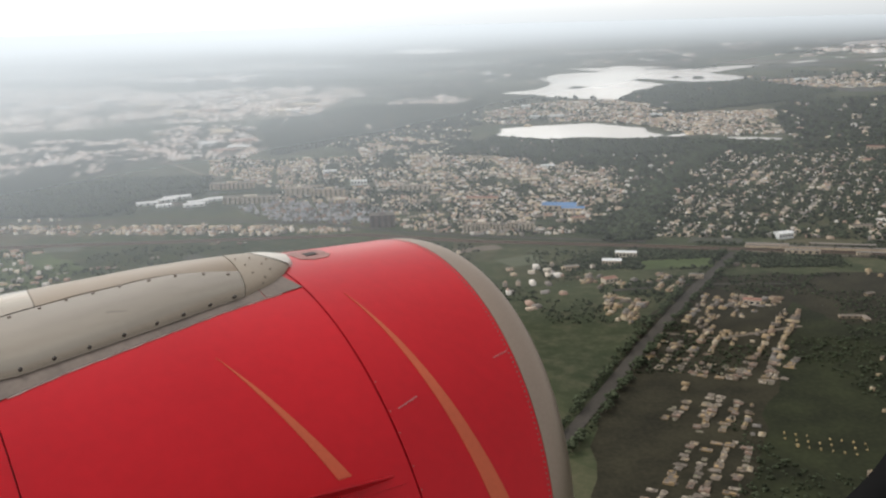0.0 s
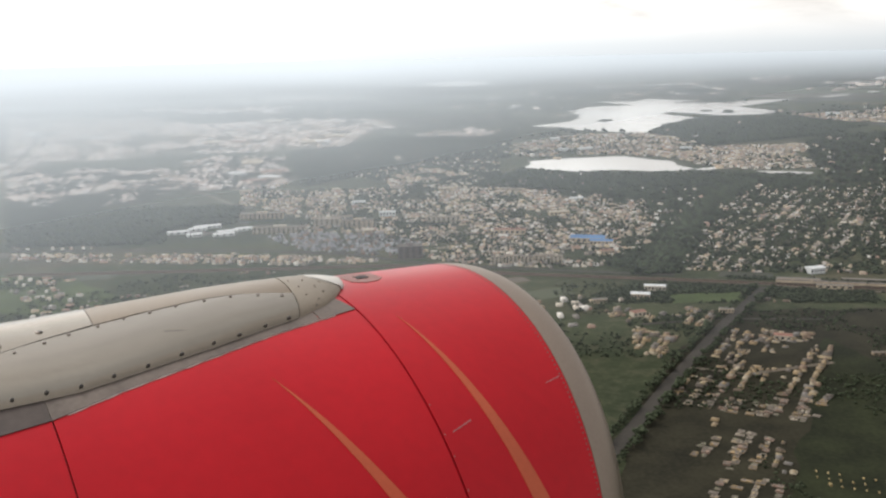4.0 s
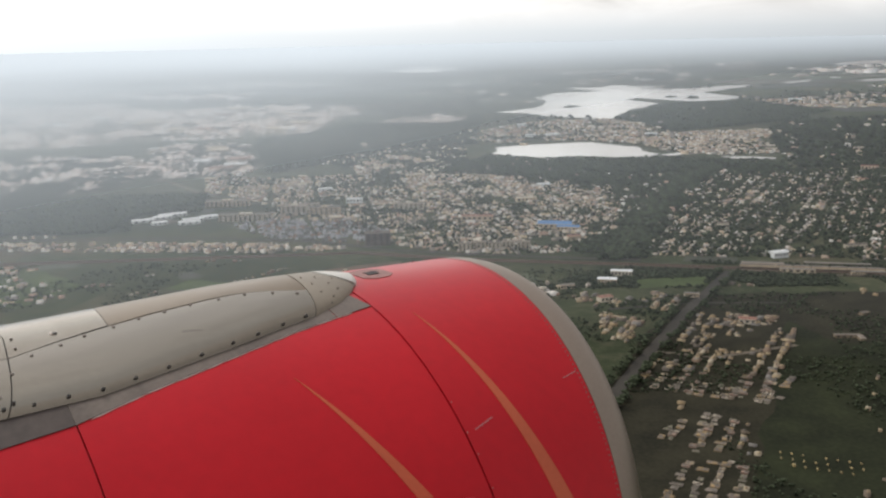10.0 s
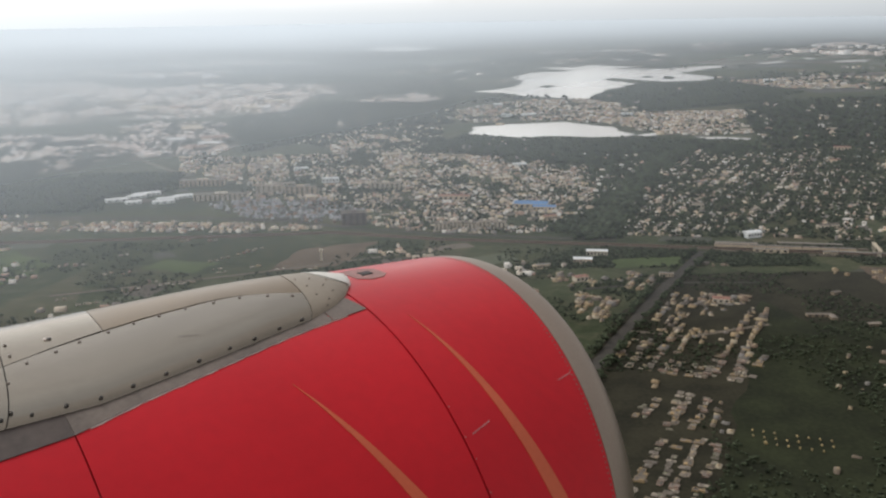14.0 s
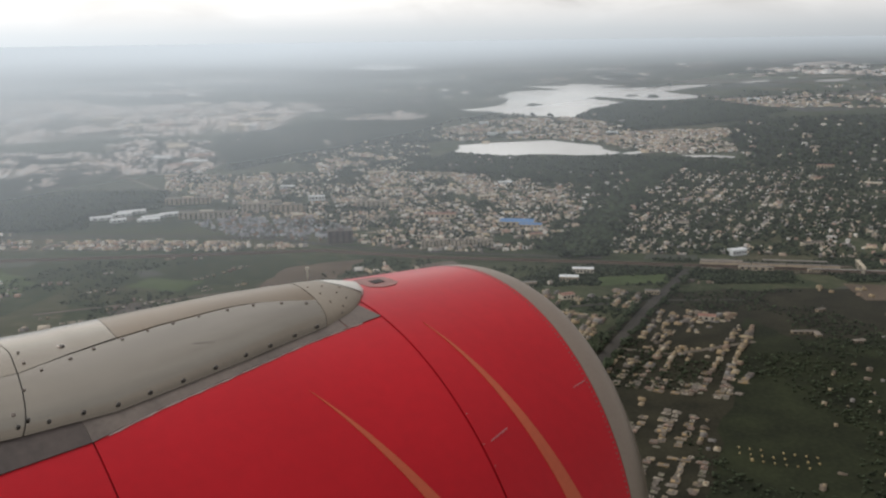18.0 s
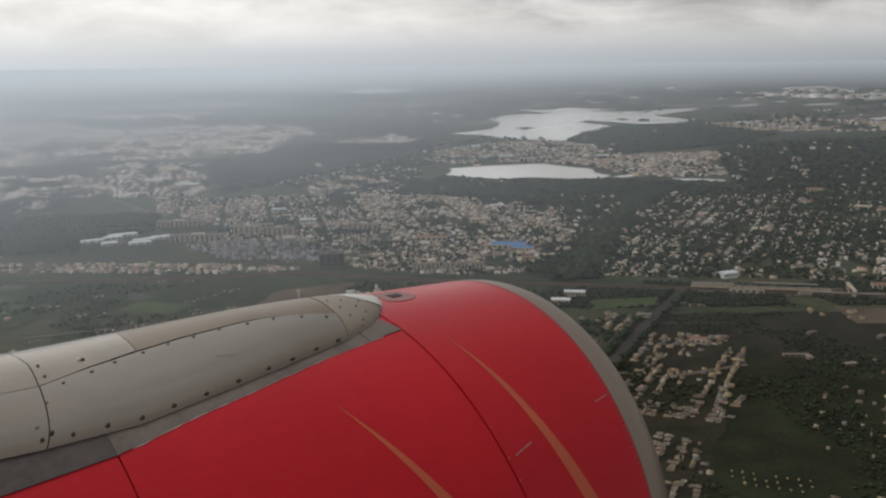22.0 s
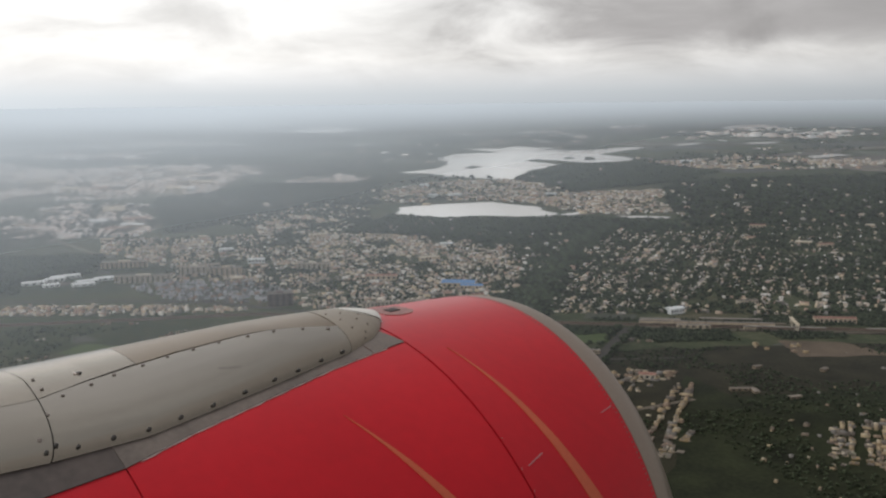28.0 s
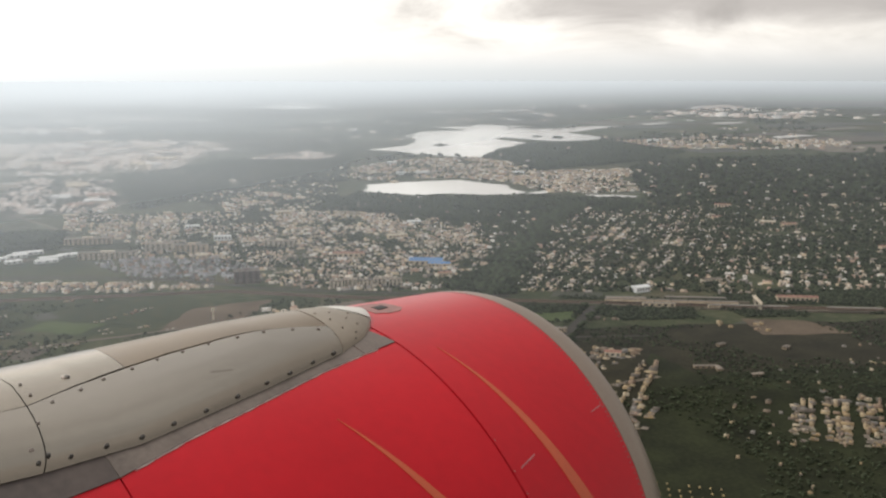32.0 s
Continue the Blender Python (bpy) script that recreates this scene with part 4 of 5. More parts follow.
TOWN_R = [(152, 737), (190, 836), (306, 1103), (356, 1183), (456, 1180), (552, 1199), (900, 1180), (640, 680), (471, 700), (377, 694), (267, 715)]
FAR_R = [(791, 2413), (1075, 2533), (1525, 2505), (1290, 2115), (866, 2096)]
FAR_RIM = [(1009, 3863), (1675, 5540), (2336, 4840), (2438, 4287), (1879, 3447), (1435, 3958)]
FAR_LEFT = [(-2600, 4300), (-1200, 5200), (-300, 3800), (-250, 2800), (-1300, 3050)]
FAR_MID = [(-110, 1990), (19, 2200), (80, 2070), (17, 1950)]
LEFT_TOWN = [(-1300, 1600), (-720, 1620), (-600, 1120), (-900, 1000)]
for i_, (nm_, poly_, step_, ang_, blk_, fill_, sx_, sz_, patch_, mat_, up_) in enumerate((
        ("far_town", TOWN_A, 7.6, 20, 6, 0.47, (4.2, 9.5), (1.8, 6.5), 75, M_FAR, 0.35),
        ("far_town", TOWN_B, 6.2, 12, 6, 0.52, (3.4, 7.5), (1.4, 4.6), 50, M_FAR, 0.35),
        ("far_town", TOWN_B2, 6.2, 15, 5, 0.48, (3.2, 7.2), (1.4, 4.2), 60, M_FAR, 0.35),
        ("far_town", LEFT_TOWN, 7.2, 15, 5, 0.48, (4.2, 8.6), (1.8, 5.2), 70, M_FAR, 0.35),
        ("mid_town", TOWN_C, 4.7, 8, 5, 0.58, (2.2, 5.0), (1.0, 2.4), 30, M_HOUSE, 0.45),
        ("mid_town", TOWN_E, 6.0, 24, 4, 0.54, (3.0, 6.2), (1.3, 3.2), 40, M_HOUSE, 0.4),
        ("shanty_town", SHANTY, 3.8, 14, 6, 0.74, (2.0, 4.2), (1.3, 2.8), 34, M_SHED, 0.15),
        ("garden_suburb", TOWN_R, 5.0, 62, 8, 0.56, (2.2, 5.2), (0.9, 2.3), 26, M_HOUSE, 0.5),
        ("lakeside_town", LAKESIDE, 6.0, 12, 4, 0.58, (3, 6.5), (1.5, 3.6), 45, M_HOUSE, 0.4),
        ("far_village", FAR_R, 11, 30, 4, 0.42, (5, 10), (2, 5), 110, M_HOUSE, 0.3),
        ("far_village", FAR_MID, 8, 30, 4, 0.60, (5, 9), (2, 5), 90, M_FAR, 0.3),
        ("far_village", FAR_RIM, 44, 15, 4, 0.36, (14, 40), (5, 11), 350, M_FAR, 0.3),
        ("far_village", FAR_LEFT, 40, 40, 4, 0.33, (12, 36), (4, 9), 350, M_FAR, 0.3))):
    x_, y_ = plots(poly_, step_, ang_, blk_, fill_, 100 + i_, 0.22, patch_, 3, 2.6 if nm_ == "far_town" else 1.0)
    if nm_ == "garden_suburb":
        thin_ = np.random.default_rng(5).random(len(x_)) < np.clip((640 - x_) / 300, 0.25, 1.0)
        x_, y_ = x_[thin_], y_[thin_]
    elif poly_ is TOWN_C:
        thin_ = ~inside(SHANTY, x_, y_)
        x_, y_ = x_[thin_], y_[thin_]
    boxes(nm_, x_, y_, sx_, sz_, ang_, mat_, "hazy mass of pale flat-roofed houses" if nm_.startswith("far") else "closely built pale flat-roofed houses among dark trees", "town", 200 + i_, up_)
# pale sheets under the far towns are added to lift their brightness
for i_, (poly_, lab_) in enumerate(((TOWN_A, "pale sheet added to brighten streets and yards of the far town"), (TOWN_B, "pale sheet added to brighten the far town"),
                                    (TOWN_B2, "pale sheet added to brighten far houses"), (LEFT_TOWN, "pale sheet added to brighten the far suburb"))):
    sheet("town_ground", shore(poly_, 0.10, 150 + i_, 11), 0.3 + 0.004 * i_, M_TOWN_PALE, lab_, "town ground")
# scattered houses over the whole plain
SCATTER = ((2.6, 5), (4, 8), (5, 12), (12, 40), (3.0, 6.0), (2.4, 5.0), (3.4, 7.0))
for i_, (cnt_, poly_, fill_) in enumerate(((700, [(-500, 560), (-420, 760), (-60, 745), (120, 640), (60, 540)], 0.42), (420, WOOD_R, 0.6), (620, [(-300, 1750), (-1200, 3000), (1500, 3000), (1200, 1500), (560, 1250)], 0.55),
                                           (900, [(-2600, 3000), (-3600, 7000), (3200, 7000), (2200, 2800)], 0.45),
                                           (320, WOOD_L, 0.5), (220, [(150, 828), (205, 1074), (312, 1110), (200, 836)], 0.7), (420, WOOD_D, 0.34))):
    x_, y_ = scatter(poly_, cnt_, 300 + i_, 70 + 60 * (i_ % 4), fill_, 12.0 if i_ > 3 else 0.0)
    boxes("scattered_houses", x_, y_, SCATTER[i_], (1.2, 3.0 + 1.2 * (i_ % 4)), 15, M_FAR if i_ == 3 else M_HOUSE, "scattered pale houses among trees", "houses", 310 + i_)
# rows of houses along the main road
x_, y_ = plots([(-410, 842), (-336, 834), (-262, 826), (-190, 828), (-100, 800), (-73, 792), (-72, 762), (-132, 770), (-203, 784), (-274, 796), (-393, 810)], 4.4, -9, 6, 0.62, 330, 0.25, 20, 5)
boxes("row_houses", x_, y_, (2.0, 4.2), (1.0, 2.6), -9, M_HOUSE, "row of pale houses along the main road", "houses", 331, 0.5)
x_, y_ = plots([(-420, 868), (-330, 864), (-330, 850), (-420, 852)], 4.6, -4, 9, 0.55, 332, 0.25, 26, 9)
boxes("row_houses", x_, y_, (2.0, 4.0), (1.2, 2.6), -4, M_HOUSE, "second row of houses behind the main road", "houses", 333, 0.4)

# woods, tree belts and street trees
for i_, (cnt_, poly_, size_, fill_, lab_, lobes_) in enumerate((
        (15000, TOWN_R, (1.5, 3.2), 0.80, "dark green garden trees among the houses", 2),
        (6500, [(112, 750), (150, 828), (190, 939), (205, 1074), (215, 1090), (312, 1110), (200, 836), (155, 725)], (1.6, 3.4), 0.96, "dark tree belt between town and suburb", 2),
        (9000, TOWN_C, (1.2, 2.6), 0.6, "dark green street trees among the houses", 2),
        (4000, TOWN_E, (1.8, 3.4), 0.7, "dark green street trees among the houses", 2),
        (7000, WOOD_W, (2.0, 4.0), 0.85, "dark wood on the edge of the town", 2),
        (10000, WOOD_D, (2.6, 5), 0.85, "dark wood between town and lake", 2),
        (7000, WOOD_L, (2.0, 4.2), 0.9, "belt of trees on the lake shore", 2),
        (12000, WOOD_R, (3, 5.5), 0.85, "dark wood behind the suburb", 2),
        (7000, WOOD_S, (3, 5.5), 0.85, "trees on the lake shore", 2),
        (3200, LAKESIDE, (1.8, 3.6), 0.5, "trees among the lakeside houses", 2),
        (8500, [(-430, 760), (120, 720), (160, 600), (100, 520), (-320, 540)], (0.5, 1.7), 0.45, "scrub and trees on open ground", 2),
        (12000, [(70, 640), (420, 620), (480, 700), (380, 690), (150, 715)], (0.7, 1.9), 0.62, "dark scrub and trees along the railway", 2),
        (15000, [(130, 620), (420, 600), (420, 420), (220, 260), (60, 290), (90, 420)], (0.45, 1.4), 0.55, "dark scrub and trees beside the housing", 2),
        (22000, [(-700, 2000), (-2600, 6500), (3000, 6500), (1300, 1900), (500, 1900)], (4, 8), 0.46, "distant hazy woods", 2),
        (3400, TOWN_A, (2.4, 5), 0.5, "dark trees in the far town", 2),
        (1800, TOWN_B, (2.0, 4.0), 0.5, "dark trees in the far town", 2),
        (4000, TOWN_B2, (2.2, 4.4), 0.6, "dark trees in the far town", 2))):
    x_, y_ = scatter(poly_, cnt_, 400 + i_, 220 if "hazy" in lab_ else 42, fill_)
    open_ = ~inside([(-300, 908), (-210, 908), (-210, 975), (-300, 975)], x_, y_) & ~inside([(144, 659), (194, 662), (190, 638), (141, 634)], x_, y_)
    for town_ in (TOWN_A, TOWN_B) if "hazy" in lab_ else ():
        open_ &= ~inside(town_, x_, y_)
    trees("trees", x_[open_], y_[open_], size_, 500 + i_, lab_, lobes_)
rng_ = np.random.default_rng(77)
ky_ = 724 + 511 * rng_.random(2200)
kx_ = np.interp(ky_, [p[1] for p in CANAL], [p[0] for p in CANAL]) + rng_.normal(0, 7.5, 2200)
trees("trees", kx_, ky_, (2.2, 4.2), 520, "dark belt of trees along a canal", 3)


# ---------- haze ----------
def haze_layer():
    """Distance haze put in as one thin sheet that grows denser with distance."""
    m = bpy.data.materials.new("painted_distance_haze")
    m.use_nodes = True
    n, l = m.node_tree.nodes, m.node_tree.links
    n.remove(n["Principled BSDF"])
    co = n.new("ShaderNodeTexCoord")
    sep = n.new("ShaderNodeSeparateXYZ")
    l.new(co.outputs["Object"], sep.inputs[0])

    def math_(op, a, b=0.0):
        x = n.new("ShaderNodeMath")
        x.operation = op
        for i, v in enumerate((a, b)):
            if isinstance(v, (int, float)):
                x.inputs[i].default_value = v
            else:
                l.new(v, x.inputs[i])
        return x.outputs[0]

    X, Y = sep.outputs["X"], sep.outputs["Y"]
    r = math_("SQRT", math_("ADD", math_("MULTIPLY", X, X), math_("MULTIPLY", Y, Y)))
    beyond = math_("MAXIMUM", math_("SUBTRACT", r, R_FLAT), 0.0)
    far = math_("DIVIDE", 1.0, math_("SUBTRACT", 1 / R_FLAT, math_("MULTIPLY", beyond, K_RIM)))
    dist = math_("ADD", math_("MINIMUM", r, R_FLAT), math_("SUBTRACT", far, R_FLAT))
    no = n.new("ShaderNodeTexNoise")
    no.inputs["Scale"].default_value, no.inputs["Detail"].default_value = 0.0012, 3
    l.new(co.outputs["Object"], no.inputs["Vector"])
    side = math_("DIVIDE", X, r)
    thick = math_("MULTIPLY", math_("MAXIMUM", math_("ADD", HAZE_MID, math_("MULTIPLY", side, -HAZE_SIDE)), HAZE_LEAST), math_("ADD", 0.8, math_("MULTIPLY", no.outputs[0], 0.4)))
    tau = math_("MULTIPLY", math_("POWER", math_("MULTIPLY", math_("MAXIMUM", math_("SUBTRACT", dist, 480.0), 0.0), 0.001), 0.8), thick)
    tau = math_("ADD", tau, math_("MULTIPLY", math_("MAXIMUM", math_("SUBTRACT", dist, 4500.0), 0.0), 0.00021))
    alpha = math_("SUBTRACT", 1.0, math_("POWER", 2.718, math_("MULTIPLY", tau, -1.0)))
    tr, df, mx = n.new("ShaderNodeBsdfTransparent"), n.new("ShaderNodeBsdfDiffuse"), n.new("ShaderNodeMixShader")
    # left side of the sheet is coloured brighter for sunlight scattered there
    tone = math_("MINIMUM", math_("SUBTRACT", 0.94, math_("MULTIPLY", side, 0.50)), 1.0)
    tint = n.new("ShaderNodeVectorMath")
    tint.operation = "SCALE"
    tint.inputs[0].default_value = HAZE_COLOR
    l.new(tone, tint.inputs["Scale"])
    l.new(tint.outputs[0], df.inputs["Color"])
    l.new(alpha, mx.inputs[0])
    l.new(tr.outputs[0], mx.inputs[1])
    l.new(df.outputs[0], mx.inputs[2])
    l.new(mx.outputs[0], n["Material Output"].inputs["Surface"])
    tagged(disc("haze", 14, R_RIM, m), "thin pale blue sheet standing in for distance haze", "haze", kind="structure")


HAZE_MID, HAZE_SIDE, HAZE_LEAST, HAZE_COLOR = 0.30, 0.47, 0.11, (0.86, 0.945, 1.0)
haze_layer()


# ---------- near housing, one object a house ----------
def box_mesh(x0, x1, y0, y1, z0, z1, inset=0.0):
    v = [(x0, y0, z0), (x1, y0, z0), (x1, y1, z0), (x0, y1, z0), (x0 + inset, y0 + inset, z1), (x1 - inset, y0 + inset, z1), (x1 - inset, y1 - inset, z1), (x0 + inset, y1 - inset, z1)]
    f = [(0, 3, 2, 1), (0, 1, 5, 4), (1, 2, 6, 5), (2, 3, 7, 6), (3, 0, 4, 7), (4, 5, 6, 7)]
    return v, f


def joined(*pieces):
    verts, faces = [], []
    for v, f in pieces:
        b = len(verts)
        verts += v
        faces += [tuple(i + b for i in q) for q in f]
    return verts, faces


def drum(cx, cy, z0, z1, r, n=10):
    v = [(cx + r * math.cos(2 * math.pi * i / n), cy + r * math.sin(2 * math.pi * i / n), z) for z in (z0, z1) for i in range(n)]
    f = [(i, (i + 1) % n, n + (i + 1) % n, n + i) for i in range(n)] + [tuple(range(n, 2 * n))]
    return v, f


def house(w, d, h, wall, roof, seed, label, tank=True):
    rng = random.Random(seed)
    ob = new("house")
    tagged(ob, label, "house", "houses in the near blocks")
    a, b = w / 2, d / 2
    link("walls", *box_mesh(-a, a, -b, b, -0.1, h), wall, ob)
    t, p = 0.22, 0.95
    link("roof_slab", *box_mesh(-a - 0.25, a + 0.25, -b - 0.25, b + 0.25, h + 0.004, h + 0.2), roof, ob)
    link("parapet", *joined(box_mesh(-a, a, -b, -b + t, h + 0.2, h + p), box_mesh(-a, a, b - t, b, h + 0.2, h + p),
                            box_mesh(-a, -a + t, -b + t, b - t, h + 0.2, h + p), box_mesh(a - t, a, -b + t, b - t, h + 0.2, h + p)), wall, ob)
    sx, sy = rng.choice((-1, 1)) * a * 0.45, rng.choice((-1, 1)) * b * 0.45
    link("stair_room", *box_mesh(sx - a * 0.4, sx + a * 0.4, sy - b * 0.42, sy + b * 0.42, h + 0.204, h + 2.3), wall, ob)
    if tank:
        link("water_tank", *drum(-sx, -sy, h + 0.204, h + 1.4, 0.6), M_TANK, ob)
    floors = max(1, int(h / 3.0))
    for k in range(floors):
        for x in (-a * 0.5, a * 0.5):
            link("window", *box_mesh(x - 0.6, x + 0.6, -b - 0.04, -b + 0.02, 3.0 * k + 0.9, 3.0 * k + 2.1), M_GLASS, ob)
    link("porch", *box_mesh(-a * 0.5, a * 0.5, b, b + 1.5, -0.1, min(h * 0.7, 2.8)), roof, ob)
    return ob


def wall_paint(name, c):
    return material(name, c, 0.9, 0, 0.2, 0.25, 2, objrand=0.3)


PAINTS = [wall_paint("cream_wall", (0.357, 0.281, 0.178)), wall_paint("ochre_wall", (0.306, 0.212, 0.102)), wall_paint("grey_wall", (0.196, 0.170, 0.136)),
          wall_paint("pink_wall", (0.289, 0.196, 0.145)), wall_paint("white_wall", (0.468, 0.408, 0.315)), wall_paint("sage_wall", (0.230, 0.221, 0.145))]
NAMES = ["cream plaster flat-roofed house with parapet", "ochre plaster flat-roofed house with parapet", "bare grey concrete flat-roofed house",
         "dusty pink flat-roofed house with parapet", "whitewashed flat-roofed house with parapet", "sage green flat-roofed house with parapet"]
protos = [house(6.0 + 0.7 * (i % 3), 7.2 + 0.6 * (i % 2), (3.2, 6.2, 3.4, 6.0, 3.6, 4.4)[i], p, M_ROOF, 40 + i, q, i % 4 != 2) for i, (p, q) in enumerate(zip(PAINTS, NAMES))]

STRIPS = [[(162, 574), (175, 564), (149, 509), (137, 517)], [(181, 568), (207, 558), (201, 543), (172, 541)], [(199, 535), (210, 531), (155, 421), (140, 429)], [(151, 510), (159, 500), (126, 435), (112, 442)],
          [(104, 465), (119, 487), (128, 483), (108, 440)], [(129, 456), (148, 445), (137, 426), (121, 433)], [(105, 404), (131, 416), (117, 386), (95, 383)], [(126, 410), (136, 405), (94, 322), (80, 325)],
          [(117, 362), (126, 355), (94, 293), (80, 296)], [(172, 460), (180, 454), (160, 421), (152, 425)], [(104, 580), (127, 559), (108, 516), (97, 528)], [(92, 628), (140, 620), (139, 597), (96, 590)],
          [(149, 624), (164, 608), (148, 576), (137, 583)], [(205, 642), (221, 637), (210, 611), (196, 617)], [(75, 323), (95, 317), (78, 283), (56, 289)],
          [(254, 452), (299, 455), (307, 432), (275, 384), (225, 401)], [(287, 622), (332, 610), (315, 584), (275, 592)]]
rng_ = np.random.default_rng(601)
hx_, hy_ = [], []
for i_, poly_ in enumerate(STRIPS):
    a_, b_ = plots(poly_, 4.1, 62, 40, 0.42 if i_ in (11, 13, 16) else 0.74, 600 + i_, 0.16, 11, 80 if i_ < 15 else 4)
    hx_, hy_ = np.append(hx_, a_), np.append(hy_, b_)
order_ = np.argsort(np.hypot(hx_, hy_))
hx_, hy_ = hx_[order_], hy_[order_]
for i_, (x_, y_) in enumerate(zip(hx_[:235], hy_[:235])):
    m_ = Matrix.Translation((x_, y_, 0)) @ Matrix.Rotation(radians(62 + rng_.choice((0, 90, 180, 270)) + rng_.normal(0, 4)), 4, "Z") @ Matrix.Diagonal((rng_.uniform(0.45, 0.85), rng_.uniform(0.45, 0.8), rng_.uniform(0.24, 0.42), 1))
    if i_ < len(protos):
        protos[i_].matrix_world = m_
    else:
        copy_thing(protos[int(rng_.integers(len(protos)))], m_)
a_, b_ = plots([(90, 320), (112, 440), (165, 575), (200, 558), (204, 530), (112, 320)], 4.2, 62, 5, 0.36, 640, 0.16, 16, 4)
ok_ = np.ones(len(a_), bool)
for poly_ in STRIPS:
    ok_ &= ~inside(poly_, a_, b_)
boxes("near_houses", a_[ok_], b_[ok_], (1.9, 3.6), (0.7, 1.4), 62, M_NEAR, "loose blocks of tan flat-roofed houses", "houses", 641, 0.6)
boxes("near_houses", hx_[235:], hy_[235:], (2.6, 4.6), (0.8, 1.7), 62, M_NEAR, "blocks of tan flat-roofed houses beside the avenue", "houses", 610, 0.6)
x_, y_ = scatter([(190, 420), (222, 540), (470, 600), (470, 470), (300, 330), (180, 270), (150, 300)], 260, 660, 34, 0.5)
boxes("scrub_houses", x_, y_, (1.6, 3.4), (0.6, 1.3), 62, M_NEAR, "loose small brown houses on dark scrub ground", "houses", 661, 0.5)
# white houses on the open ground, singly and in short rows
for i_, (x_, y_) in enumerate(((-141, 684), (-134, 692), (-124, 703), (-118, 711), (-113, 719), (-89, 655), (-66, 653), (-247, 678), (-236, 680), (-212, 708), (-267, 667), (-208, 654), (-195, 653), (-171, 629),
                               (-162, 622), (-153, 621), (-146, 624), (-182, 607), (-178, 612), (-196, 582), (-202, 580), (-219, 591), (-176, 751), (-154, 750), (-129, 651), (-134, 659), (-108, 664))):
    for k_ in range(2):
        m_ = Matrix.Translation((x_ + 4.0 * k_ - 3, y_ + 2.5 * (k_ % 2) - 1, 0)) @ Matrix.Rotation(radians(20 + 90 * rng_.integers(4) + rng_.normal(0, 6)), 4, "Z") @ Matrix.Diagonal((*rng_.uniform(0.4, 0.7, 2), rng_.uniform(0.4, 0.62), 1))
        copy_thing(protos[(4, 4, 0, 3, 4)[(i_ + k_) % 5]], m_)

# ---------- landmarks ----------
M_NEARWALL = material("dusty_tan_wall", (0.26, 0.20, 0.13), 0.9, 0, 0.25, 0.3, 2)
M_DULL = material("dull_weathered_sheeting", (0.20, 0.175, 0.148), 0.8, 0, 0.25, 0.2, 2)
M_RUST = material("rust_red_roof", (0.27, 0.14, 0.10), 0.8, 0, 0.25, 0.3, 3)


def hall(x, y, w, d, h, ang, wall, roof, label, category="hall", bays=6):
    ob = new(category.replace(" ", "_"))
    ob.matrix_world = Matrix.Translation((x, y, 0)) @ Matrix.Rotation(radians(ang), 4, "Z")
    tagged(ob, label, category)
    link("walls", *box_mesh(-w / 2, w / 2, -d / 2, d / 2, -0.1, h), wall, ob)
    v = [(-w / 2 - 0.3, -d / 2 - 0.3, h + 0.01), (w / 2 + 0.3, -d / 2 - 0.3, h + 0.01), (w / 2 + 0.3, 0, h + d * 0.12), (-w / 2 - 0.3, 0, h + d * 0.12), (-w / 2 - 0.3, d / 2 + 0.3, h + 0.01), (w / 2 + 0.3, d / 2 + 0.3, h + 0.01)]
    link("roof", v, [(0, 1, 2, 3), (3, 2, 5, 4), (0, 3, 4), (1, 5, 2), (0, 4, 5, 1)], roof, ob)
    for i in range(bays):
        x0 = -w / 2 + w * (i + 0.25) / bays
        link("window", *box_mesh(x0, x0 + w * 0.5 / bays, -d / 2 - 0.06, -d / 2 + 0.02, h * 0.35, h * 0.75), M_GLASS, ob)
    return ob


def block_of_flats(x, y, w, d, floors, ang, wall, label):
    ob = new("apartment_block")
    ob.matrix_world = Matrix.Translation((x, y, 0)) @ Matrix.Rotation(radians(ang), 4, "Z")
    tagged(ob, label, "apartment block")
    f, n = 2.0, max(3, int(w / 4.5))
    link("walls", *box_mesh(-w / 2, w / 2, -d / 2, d / 2, -0.1, floors * f), wall, ob)
    link("roof_slab", *box_mesh(-w / 2 - 0.4, w / 2 + 0.4, -d / 2 - 0.4, d / 2 + 0.4, floors * f + 0.004, floors * f + 0.4), M_ROOF, ob)
    link("lift_house", *box_mesh(-w * 0.12, w * 0.12, -d * 0.2, d * 0.2, floors * f + 0.404, floors * f + 1.6), wall, ob)
    for k in range(floors):
        for i in range(n):
            x0 = -w / 2 + w * (i + 0.28) / n
            link("window", *box_mesh(x0, x0 + w * 0.44 / n, -d / 2 - 0.07, -d / 2 + 0.02, k * f + 0.6, k * f + 1.5), M_GLASS, ob)
        link("balcony", *box_mesh(-w / 2, w / 2, -d / 2 - 1.0, -d / 2 - 0.075, k * f + 0.0, k * f + 0.3), M_ROOF, ob)
    return ob


hall(112, 857, 30, 15, 4.5, -12, M_TANWALL, M_BLUE, "low hall with a faded blue sheet roof")
hall(122, 842, 20, 9, 4.0, -12, M_TANWALL, M_BLUE, "low hall with a faded blue sheet roof")
hall(44, 902, 30, 9, 4.5, -8, M_TANWALL, M_RUST, "long hall with a rust red roof among houses")
block_of_flats(-46, 803, 21, 12, 5, 5, M_BRICK, "dark brown unfinished tower block with flat roof")
for i_, (x_, y_, w_, fl_) in enumerate(((-216, 1016, 46, 3), (-181, 930, 52, 3), (-138, 962, 26, 4), (-106, 950, 30, 4), (-22, 972, 30, 3))):
    block_of_flats(x_, y_, w_, 12, fl_, 4 - 3 * i_, M_TANWALL if i_ % 3 == 0 else M_CREAM, "tan plaster apartment block with balconies")
